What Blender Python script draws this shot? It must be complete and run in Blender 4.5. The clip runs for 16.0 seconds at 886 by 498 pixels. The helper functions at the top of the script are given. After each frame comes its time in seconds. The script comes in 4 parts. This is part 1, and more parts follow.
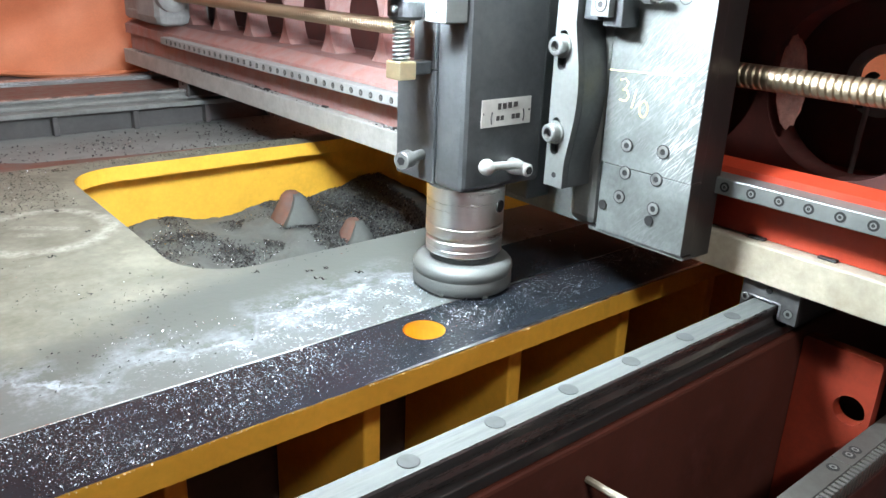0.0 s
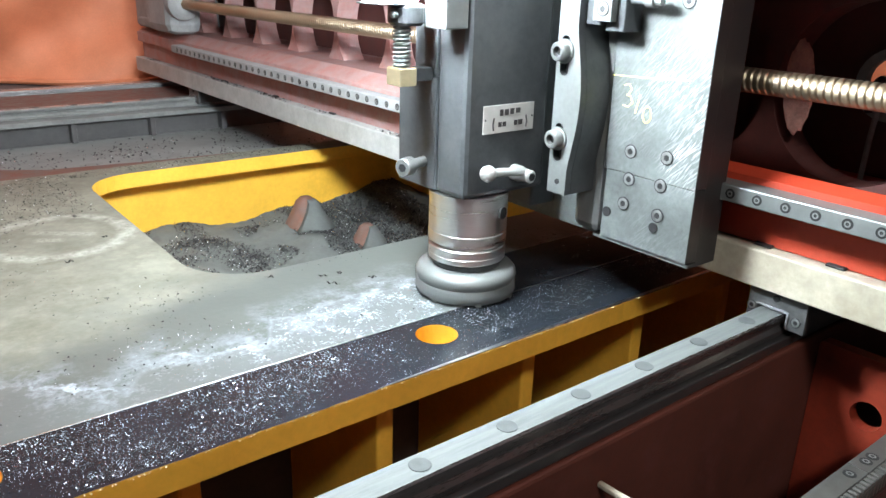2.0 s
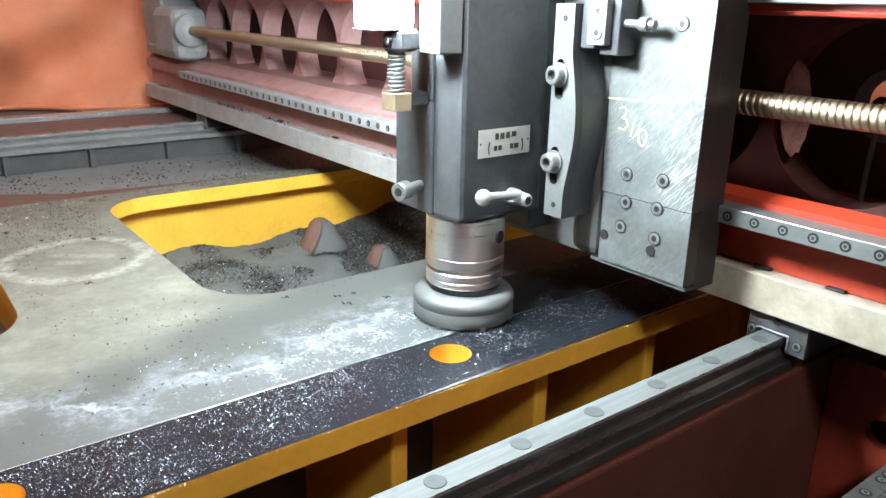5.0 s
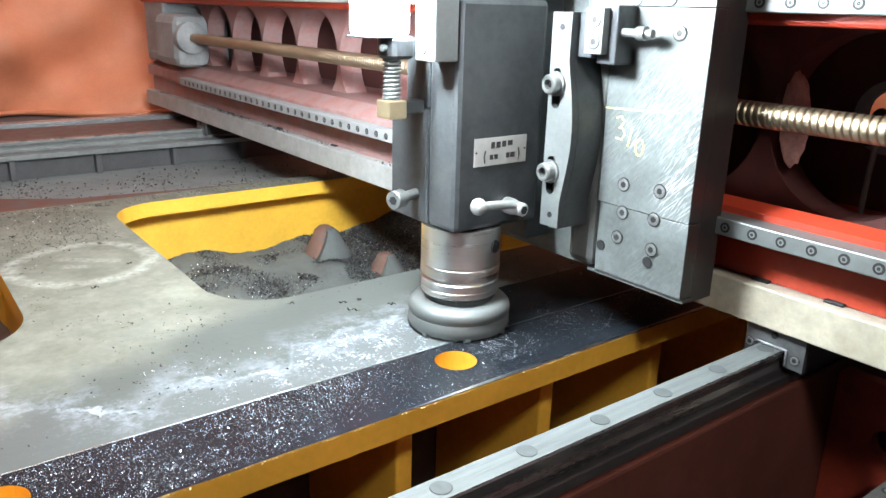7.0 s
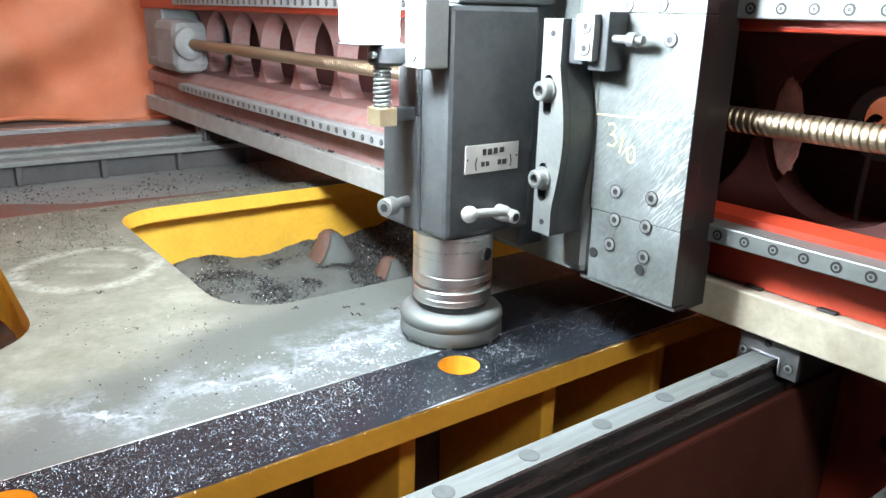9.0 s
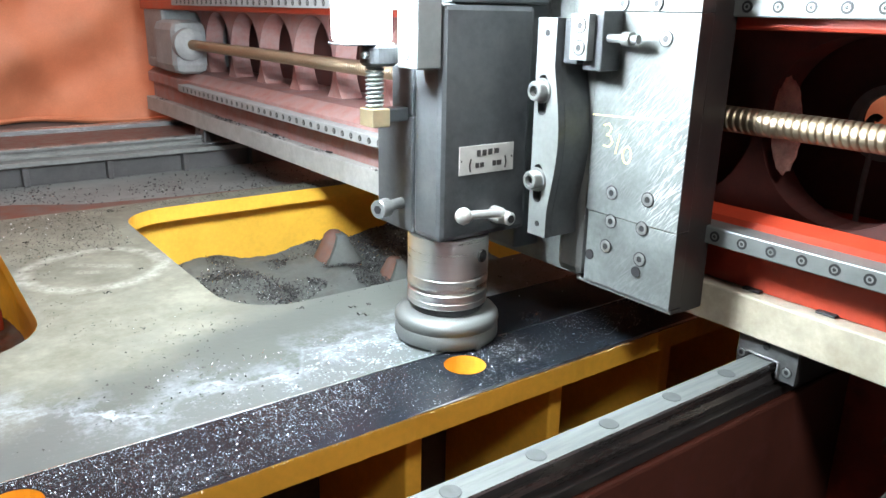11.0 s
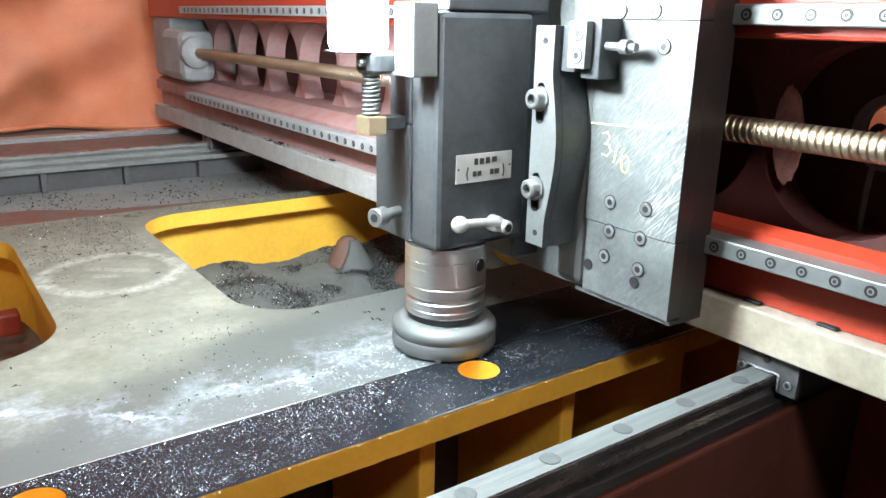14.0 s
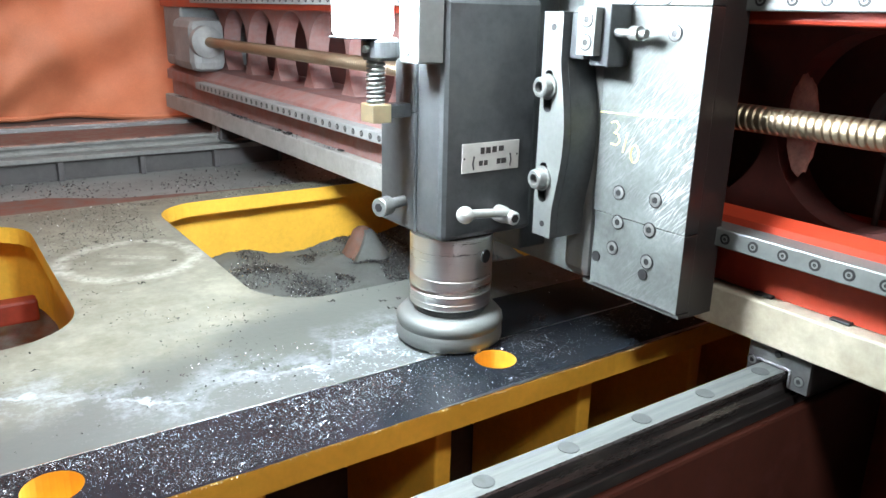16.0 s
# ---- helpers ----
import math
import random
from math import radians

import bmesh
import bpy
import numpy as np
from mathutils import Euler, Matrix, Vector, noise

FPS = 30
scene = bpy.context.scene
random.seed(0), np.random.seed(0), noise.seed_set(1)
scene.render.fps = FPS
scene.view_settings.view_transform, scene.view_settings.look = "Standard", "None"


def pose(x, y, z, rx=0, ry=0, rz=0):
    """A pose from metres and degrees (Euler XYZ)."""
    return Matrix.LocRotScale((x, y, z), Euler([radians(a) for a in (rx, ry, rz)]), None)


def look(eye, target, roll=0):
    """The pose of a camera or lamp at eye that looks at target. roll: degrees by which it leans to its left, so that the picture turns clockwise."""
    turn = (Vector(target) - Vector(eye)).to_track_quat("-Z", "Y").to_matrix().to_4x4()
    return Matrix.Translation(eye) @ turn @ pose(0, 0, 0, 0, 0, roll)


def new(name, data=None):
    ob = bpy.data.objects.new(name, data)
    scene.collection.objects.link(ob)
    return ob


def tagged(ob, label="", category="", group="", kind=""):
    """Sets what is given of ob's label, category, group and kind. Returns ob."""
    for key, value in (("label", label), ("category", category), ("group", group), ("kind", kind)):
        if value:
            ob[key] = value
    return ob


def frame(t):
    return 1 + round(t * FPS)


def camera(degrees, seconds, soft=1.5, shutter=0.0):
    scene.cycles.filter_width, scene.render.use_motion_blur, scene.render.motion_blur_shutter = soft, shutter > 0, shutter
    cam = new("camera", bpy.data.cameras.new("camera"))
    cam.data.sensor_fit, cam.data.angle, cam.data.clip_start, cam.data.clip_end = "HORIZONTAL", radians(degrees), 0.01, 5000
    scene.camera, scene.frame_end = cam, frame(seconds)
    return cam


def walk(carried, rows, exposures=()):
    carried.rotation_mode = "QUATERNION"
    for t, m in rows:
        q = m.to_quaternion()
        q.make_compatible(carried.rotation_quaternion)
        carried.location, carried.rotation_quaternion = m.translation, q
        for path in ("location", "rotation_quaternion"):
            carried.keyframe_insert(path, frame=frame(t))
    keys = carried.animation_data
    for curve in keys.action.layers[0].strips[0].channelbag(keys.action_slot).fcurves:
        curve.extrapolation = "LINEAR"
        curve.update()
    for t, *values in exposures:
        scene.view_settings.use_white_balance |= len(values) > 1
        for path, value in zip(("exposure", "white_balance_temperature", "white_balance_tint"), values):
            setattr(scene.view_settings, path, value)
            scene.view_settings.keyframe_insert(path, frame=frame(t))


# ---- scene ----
cam = camera(60.43, 16.0)
PATH = [
    (0, pose(0.0000, -0.0000, 0.4500, 69.60, -2.00, -38.98)),
    (0.5, pose(0.0000, -0.0007, 0.4503, 69.71, -1.96, -38.87)),
    (1, pose(0.0003, -0.0023, 0.4501, 69.74, -1.79, -38.60)),
    (1.5, pose(0.0007, -0.0028, 0.4498, 69.79, -1.57, -38.47)),
    (2, pose(0.0007, -0.0039, 0.4489, 70.03, -1.60, -37.93)),
    (2.5, pose(0.0010, -0.0052, 0.4500, 70.17, -1.60, -37.68)),
    (3, pose(-0.0024, -0.0071, 0.4502, 70.48, -1.59, -37.61)),
    (3.5, pose(-0.0058, -0.0108, 0.4515, 70.77, -1.45, -37.42)),
    (4, pose(-0.0063, -0.0131, 0.4518, 71.01, -1.02, -37.29)),
    (6.5, pose(-0.0130, -0.0135, 0.4494, 72.24, -1.41, -36.84)),
    (7, pose(-0.0132, -0.0122, 0.4488, 72.31, -1.44, -36.80)),
    (7.5, pose(-0.0133, -0.0135, 0.4497, 72.27, -1.27, -36.70)),
    (8, pose(-0.0126, -0.0146, 0.4502, 72.07, -1.34, -36.81)),
    (8.5, pose(-0.0141, -0.0158, 0.4506, 72.27, -1.24, -36.75)),
    (9, pose(-0.0152, -0.0172, 0.4524, 72.59, -1.28, -36.53)),
    (11.5, pose(-0.0171, -0.0161, 0.4519, 72.63, -1.09, -36.11)),
    (12, pose(-0.0210, -0.0189, 0.4511, 72.95, -1.20, -35.93)),
    (12.5, pose(-0.0204, -0.0201, 0.4522, 72.86, -0.96, -35.83)),
    (13, pose(-0.0221, -0.0208, 0.4514, 73.11, -1.12, -35.77)),
    (13.5, pose(-0.0230, -0.0209, 0.4511, 73.07, -1.06, -35.67)),
    (14, pose(-0.0256, -0.0207, 0.4506, 73.20, -1.15, -35.33)),
    (14.5, pose(-0.0268, -0.0190, 0.4491, 72.87, -1.27, -34.81)),
    (15, pose(-0.0278, -0.0153, 0.4445, 72.60, -1.39, -34.36)),
    (15.5, pose(-0.0274, -0.0143, 0.4447, 72.64, -1.20, -34.31)),
    (16, pose(-0.0289, -0.0146, 0.4433, 72.64, -1.27, -34.31)),
]
walk(cam, PATH)

# ---- light ----
world = bpy.data.worlds.new("workshop_air")
scene.world = world
world.use_nodes = True
world.node_tree.nodes["Background"].inputs[0].default_value = (0.75, 0.85, 1.0, 1)
world.node_tree.nodes["Background"].inputs[1].default_value = 0.05

hall_lamp = bpy.data.lights.new("hall_lamp", "AREA")
hall_lamp.shape, hall_lamp.size, hall_lamp.size_y = "RECTANGLE", 0.5, 0.25
hall_lamp.energy, hall_lamp.color = 32, (0.96, 0.97, 0.95)
lamp_ob = new("hall_lamp", hall_lamp)
lamp_ob.matrix_world = look((-0.5, -1.35, 2.25), (0.6, 0.7, 0.0))
# Unseen area lamp added to lift the shadows; no such source known.
fill_light = bpy.data.lights.new("fill_light", "AREA")
fill_light.shape, fill_light.size, fill_light.size_y = "RECTANGLE", 2.4, 1.2
fill_light.energy, fill_light.color = 45, (0.95, 0.98, 1.0)
new("fill_light", fill_light).matrix_world = look((0.6, 1.2, 3.15), (0.6, 1.2001, 0.0))
LED_STRENGTH = 290.0
scene.view_settings.exposure = 0.6

FEED = -0.00975  # metres a second, along the bed


# ---- materials ----
def mat(name, col, rough=0.5, metal=0.0, var=0.25, scale=7.0, fine=90.0, bump=0.08, second=None, amount=0.45,
        stretch=(1, 1, 1), spec=0.5, sharp=0.12):
    m = bpy.data.materials.new(name)
    m.use_nodes = True
    nt = m.node_tree
    n, l = nt.nodes, nt.links
    bsdf = n["Principled BSDF"]
    tc = n.new("ShaderNodeTexCoord")
    mp = n.new("ShaderNodeMapping")
    mp.inputs["Scale"].default_value = stretch
    l.new(tc.outputs["Object"], mp.inputs[0])

    def noise_tex(s, detail=4.0, r=0.6):
        t = n.new("ShaderNodeTexNoise")
        t.inputs["Scale"].default_value, t.inputs["Detail"].default_value, t.inputs["Roughness"].default_value = s, detail, r
        l.new(mp.outputs[0], t.inputs["Vector"])
        return t.outputs["Fac"]

    big, small = noise_tex(scale), noise_tex(fine, 3.0)
    add = n.new("ShaderNodeMath")
    add.operation = "MULTIPLY_ADD"
    l.new(small, add.inputs[0])
    add.inputs[1].default_value = 0.5
    l.new(big, add.inputs[2])
    mr = n.new("ShaderNodeMapRange")
    l.new(add.outputs[0], mr.inputs[0])
    mr.inputs[1].default_value, mr.inputs[2].default_value = 0.45, 1.05
    mr.inputs[3].default_value, mr.inputs[4].default_value = 1 - var, 1 + var
    mul = n.new("ShaderNodeMix")
    mul.data_type, mul.blend_type = "RGBA", "MULTIPLY"
    mul.inputs["Factor"].default_value = 1.0
    mul.inputs["A"].default_value = (*col, 1)
    l.new(mr.outputs[0], mul.inputs["B"])
    out = mul.outputs["Result"]
    if second:
        st = noise_tex(scale * 2.3, 6.0, 0.7)
        m2 = n.new("ShaderNodeMapRange")
        l.new(st, m2.inputs[0])
        m2.inputs[1].default_value, m2.inputs[2].default_value = 1 - amount - sharp / 2, 1 - amount + sharp
        mx = n.new("ShaderNodeMix")
        mx.data_type = "RGBA"
        l.new(m2.outputs[0], mx.inputs["Factor"])
        l.new(out, mx.inputs["A"])
        mx.inputs["B"].default_value = (*second, 1)
        out = mx.outputs["Result"]
    l.new(out, bsdf.inputs["Base Color"])
    rr = n.new("ShaderNodeMapRange")
    l.new(add.outputs[0], rr.inputs[0])
    rr.inputs[1].default_value, rr.inputs[2].default_value = 0.45, 1.05
    rr.inputs[3].default_value, rr.inputs[4].default_value = max(rough - 0.12, 0.05), min(rough + 0.12, 1)
    l.new(rr.outputs[0], bsdf.inputs["Roughness"])
    bsdf.inputs["Metallic"].default_value = metal
    bsdf.inputs["Specular IOR Level"].default_value = spec
    bp = n.new("ShaderNodeBump")
    bp.inputs["Strength"].default_value, bp.inputs["Distance"].default_value = bump, 0.004
    l.new(add.outputs[0], bp.inputs["Height"])
    l.new(bp.outputs[0], bsdf.inputs["Normal"])
    return m


YELLOW = mat("yellow_paint", (0.78, 0.43, 0.05), 0.45, var=0.18, bump=0.05, second=(0.62, 0.3, 0.045), amount=0.3)
RED = mat("red_paint", (0.42, 0.045, 0.02), 0.4, var=0.22, bump=0.08, second=(0.25, 0.04, 0.025), amount=0.33)
# Dusty red made paler still, with lamp haze painted into it.
RED_HAZED = mat("dusty_hazed_red_paint", (0.4, 0.15, 0.13), 0.65, var=0.25, scale=9, bump=0.12, second=(0.38, 0.34, 0.335), amount=0.5, sharp=0.45)
RED_DEEP = mat("deep_red_paint", (0.27, 0.035, 0.016), 0.5, var=0.3, scale=9, bump=0.1, second=(0.13, 0.022, 0.014), amount=0.42, sharp=0.3)
DARK_RED = mat("dark_red_paint", (0.085, 0.024, 0.016), 0.75, spec=0.2, var=0.3, bump=0.1, second=(0.1, 0.03, 0.025), amount=0.4)
STEEL = mat("ground_steel", (0.62, 0.62, 0.6), 0.3, 1.0, var=0.12, scale=4, fine=160, bump=0.04, stretch=(1, 12, 12))
RAILSTEEL = mat("worn_rail_steel", (0.085, 0.094, 0.091), 0.66, 0.04, var=0.35, scale=5, fine=120, bump=0.05, stretch=(1, 14, 14), second=(0.15, 0.155, 0.15), amount=0.45, sharp=0.3, spec=0.3)
TURNED = mat("turned_steel", (0.84, 0.83, 0.81), 0.33, 1.0, var=0.08, scale=3, fine=140, bump=0.02, stretch=(1, 1, 25))
CUTTERM = mat("grey_cutter_steel", (0.17, 0.18, 0.175), 0.55, 0.5, var=0.15, scale=3, fine=120, bump=0.05, stretch=(1, 1, 25))
SCREWM = mat("brass_tinted_screw_steel", (0.42, 0.34, 0.24), 0.44, 1.0, var=0.15, scale=9, fine=120, bump=0.01)
BLACK = mat("black_oxide_steel", (0.06, 0.064, 0.068), 0.4, 0.3, var=0.35, scale=6, fine=150, bump=0.05, second=(0.115, 0.12, 0.122), amount=0.38, sharp=0.35)
PLATEM = mat("scratched_grey_steel_plate", (0.135, 0.147, 0.143), 0.5, 0.25, var=0.45, scale=9, fine=170, bump=0.09, second=(0.095, 0.103, 0.1), amount=0.44, sharp=0.25)


def scratched(m, turn_deg, strength):
    """Fine straight scratches in two slants, brighter and rougher than the rest."""
    nt = m.node_tree
    n, l = nt.nodes, nt.links
    bsdf = n["Principled BSDF"]
    tc = n.new("ShaderNodeTexCoord")
    total = None
    for deg, zoom in ((turn_deg, 1.0), (turn_deg + 18, 1.7)):
        mp = n.new("ShaderNodeMapping")
        mp.inputs["Rotation"].default_value = (radians(deg), 0, 0)
        l.new(tc.outputs["Object"], mp.inputs[0])
        long = n.new("ShaderNodeMapping")
        long.inputs["Scale"].default_value = (1, 300 * zoom, 16 * zoom)
        l.new(mp.outputs[0], long.inputs[0])
        t = n.new("ShaderNodeTexNoise")
        t.inputs["Scale"].default_value, t.inputs["Detail"].default_value = 1.6, 2.0
        l.new(long.outputs[0], t.inputs["Vector"])
        k = n.new("ShaderNodeMapRange")
        l.new(t.outputs["Fac"], k.inputs[0])
        k.inputs[1].default_value, k.inputs[2].default_value = 0.57, 0.64
        k.inputs[4].default_value = strength
        if total:
            mx = n.new("ShaderNodeMath")
            mx.operation = "MAXIMUM"
            l.new(total, mx.inputs[0])
            l.new(k.outputs[0], mx.inputs[1])
            total = mx.outputs[0]
        else:
            total = k.outputs[0]
    patch = n.new("ShaderNodeTexNoise")
    patch.inputs["Scale"].default_value = 8
    l.new(tc.outputs["Object"], patch.inputs["Vector"])
    pr = n.new("ShaderNodeMapRange")
    l.new(patch.outputs["Fac"], pr.inputs[0])
    pr.inputs[1].default_value, pr.inputs[2].default_value = 0.38, 0.52
    # the worst of it lies on the open half of the upper plate
    sep = n.new("ShaderNodeSeparateXYZ")
    l.new(tc.outputs["Object"], sep.inputs[0])
    worn = pr.outputs[0]
    for axis, middle, reach in (("Y", -0.245, 0.075), ("Z", 0.285, 0.11)):
        gap = n.new("ShaderNodeMath")
        gap.operation = "SUBTRACT"
        l.new(sep.outputs[axis], gap.inputs[0])
        gap.inputs[1].default_value = middle
        size = n.new("ShaderNodeMath")
        size.operation = "ABSOLUTE"
        l.new(gap.outputs[0], size.inputs[0])
        fade = n.new("ShaderNodeMapRange")
        l.new(size.outputs[0], fade.inputs[0])
        for k, v in enumerate((reach, reach * 0.4, 0.12, 1.0)):
            fade.inputs[k + 1].default_value = v
        both = n.new("ShaderNodeMath")
        both.operation = "MULTIPLY"
        l.new(worn, both.inputs[0])
        l.new(fade.outputs[0], both.inputs[1])
        worn = both.outputs[0]
    mul = n.new("ShaderNodeMath")
    mul.operation = "MULTIPLY"
    l.new(total, mul.inputs[0])
    l.new(worn, mul.inputs[1])
    mix = n.new("ShaderNodeMix")
    mix.data_type = "RGBA"
    l.new(mul.outputs[0], mix.inputs["Factor"])
    l.new(bsdf.inputs["Base Color"].links[0].from_socket, mix.inputs["A"])
    mix.inputs["B"].default_value = (0.85, 0.86, 0.86, 1)
    l.new(mix.outputs["Result"], bsdf.inputs["Base Color"])


scratched(PLATEM, -48, 0.38)
BRACKET = mat("bright_milled_steel", (0.19, 0.2, 0.195), 0.45, 0.5, var=0.2, scale=9, fine=150, bump=0.06)
BOLT = mat("zinc_bolt_steel", (0.22, 0.225, 0.22), 0.36, 0.6, var=0.2, scale=30, fine=300, bump=0.03)
# Near-black for holes and sockets whose shade is painted, not modelled; also the hose.
HOLE = mat("dark_socket", (0.012, 0.012, 0.013), 0.6, var=0.2)
BEIGE = mat("dirty_ground_cast_iron", (0.45, 0.41, 0.325), 0.5, 0.05, var=0.34, scale=7, fine=70, bump=0.12, second=(0.27, 0.225, 0.155), amount=0.46, sharp=0.3)
# Grey for dust, lightened for the haze that veils the far slab.
SLAB_HAZED = mat("dusty_hazed_cast_iron", (0.46, 0.46, 0.44), 0.55, 0.05, var=0.25, scale=7, fine=70, bump=0.12, second=(0.27, 0.26, 0.235), amount=0.42, sharp=0.35)
GREY = mat("dusty_grey_cast_iron", (0.2, 0.205, 0.2), 0.6, 0.0, var=0.3, scale=5, fine=70, bump=0.15, second=(0.11, 0.11, 0.11), amount=0.4, sharp=0.25)
FARGREY = mat("dark_violet_grey", (0.095, 0.09, 0.092), 0.6, var=0.25, scale=6, fine=80, bump=0.1, second=(0.06, 0.056, 0.058), amount=0.42, sharp=0.3)
# Paler grey: haze over the beam's far end is painted in with dust.
BEAM_HAZED = mat("dusty_hazed_grey_iron", (0.34, 0.345, 0.345), 0.65, var=0.25, scale=8, fine=90, bump=0.15, second=(0.24, 0.245, 0.245), amount=0.42, sharp=0.3)
# Darker copy of the web's red; the beam's inner shade is painted in.
WEB_SHADE = mat("shaded_red_web", (0.1, 0.03, 0.026), 0.6, var=0.3, scale=9, bump=0.12, second=(0.055, 0.028, 0.026), amount=0.45, sharp=0.3)
RAILGREY = mat("oily_grey_rail", (0.36, 0.37, 0.38), 0.24, 0.35, var=0.25, scale=6, fine=90, bump=0.05, stretch=(1, 8, 8))
PLUG = mat("dull_rail_plug", (0.065, 0.07, 0.07), 0.7, 0.0, var=0.3, scale=60, spec=0.2)
BLACKRAIL = mat("dark_rail_side", (0.1, 0.09, 0.09), 0.3, 0.7, var=0.3, stretch=(1, 8, 8))
# Oily black of the pads; on the slide plates it paints side shade.
PAD_SHADE = mat("pad_and_shade_black", (0.025, 0.022, 0.022), 0.4, var=0.3, bump=0.1)
BRASS = mat("brass", (0.7, 0.6, 0.38), 0.35, 0.9, var=0.15)
CHIP = mat("steel_chips", (0.78, 0.79, 0.83), 0.26, 1.0, var=0.3, scale=60, fine=300, bump=0.0)
DARKCHIP = mat("dark_iron_chips", (0.028, 0.026, 0.028), 0.5, 0.2, var=0.5, scale=60, fine=300, bump=0.0)
DUST = mat("iron_dust", (0.115, 0.122, 0.115), 0.85, var=0.25, scale=9, fine=130, bump=0.25, second=(0.085, 0.083, 0.082), amount=0.36, sharp=0.3)
RUST = mat("dusty_red_primer", (0.15, 0.055, 0.042), 0.6, var=0.3, scale=14, bump=0.2, second=(0.15, 0.14, 0.13), amount=0.52, sharp=0.2)
REDOX = mat("dull_red_primer", (0.16, 0.055, 0.035), 0.7, var=0.3, scale=9, bump=0.15, second=(0.12, 0.11, 0.105), amount=0.48, sharp=0.25)
# Dark brown stands for the shade inside the rib bays.
BAY_SHADE = mat("bay_shade_brown", (0.085, 0.066, 0.06), 0.75, var=0.3, scale=9, bump=0.25, second=(0.05, 0.042, 0.04), amount=0.45, sharp=0.3)
FOOTM = mat("greasy_dark_steel", (0.11, 0.11, 0.11), 0.45, 0.4, var=0.4, scale=25, bump=0.2, second=(0.16, 0.16, 0.16), amount=0.36, sharp=0.15)
RACKM = mat("dull_rack_steel", (0.09, 0.086, 0.08), 0.5, 0.3, var=0.35, scale=15, bump=0.1, second=(0.06, 0.052, 0.045), amount=0.42, sharp=0.3)
BOSSM = mat("dust_covered_primer", (0.2, 0.075, 0.045), 0.8, var=0.3, scale=14, bump=0.2, second=(0.115, 0.12, 0.115), amount=0.5, sharp=0.5)
TARPM = mat("orange_tarpaulin", (0.8, 0.29, 0.15), 0.55, var=0.15, scale=3, fine=160, bump=0.06, second=(0.7, 0.21, 0.095), amount=0.4, sharp=0.4)
RIM_LIGHT = mat("lit_rim_pink", (0.62, 0.36, 0.31), 0.8, var=0.35, scale=40, fine=260, bump=0.5, second=(0.45, 0.2, 0.17), amount=0.42, sharp=0.2)
LABELM = mat("aluminium_label", (0.6, 0.58, 0.55), 0.45, 0.4, var=0.12, scale=40, bump=0.03)
INK = mat("black_ink", (0.04, 0.035, 0.035), 0.6, var=0.2)
CHALK = mat("yellow_chalk", (0.86, 0.76, 0.22), 0.9, var=0.25, scale=60, fine=400)
BLUE = mat("blue_marker", (0.12, 0.3, 0.5), 0.7, var=0.3, scale=60)
LEVERM = mat("cast_zinc_lever", (0.62, 0.62, 0.6), 0.34, 0.7, var=0.12, scale=30, bump=0.03)
CONCRETE = mat("dark_concrete", (0.1, 0.1, 0.1), 0.8, var=0.3, scale=2, fine=40)
WALLM = mat("bounce_wall", (0.45, 0.44, 0.43), 0.85, var=0.25, scale=1.5, fine=30)

GREASE = mat("glossy_grey_grease", (0.3, 0.3, 0.31), 0.2, 0.5, var=0.6, scale=60, fine=400, bump=0.5)
LED = bpy.data.materials.new("glowing_led")
LED.use_nodes = True
LED.node_tree.nodes["Principled BSDF"].inputs["Emission Color"].default_value = (0.81, 0.93, 1.0, 1)
LED.node_tree.nodes["Principled BSDF"].inputs["Emission Strength"].default_value = LED_STRENGTH
LED_SMALL = LED.copy()
LED_SMALL.name = "glowing_small_led"
LED_SMALL.node_tree.nodes["Principled BSDF"].inputs["Emission Strength"].default_value = 290.0


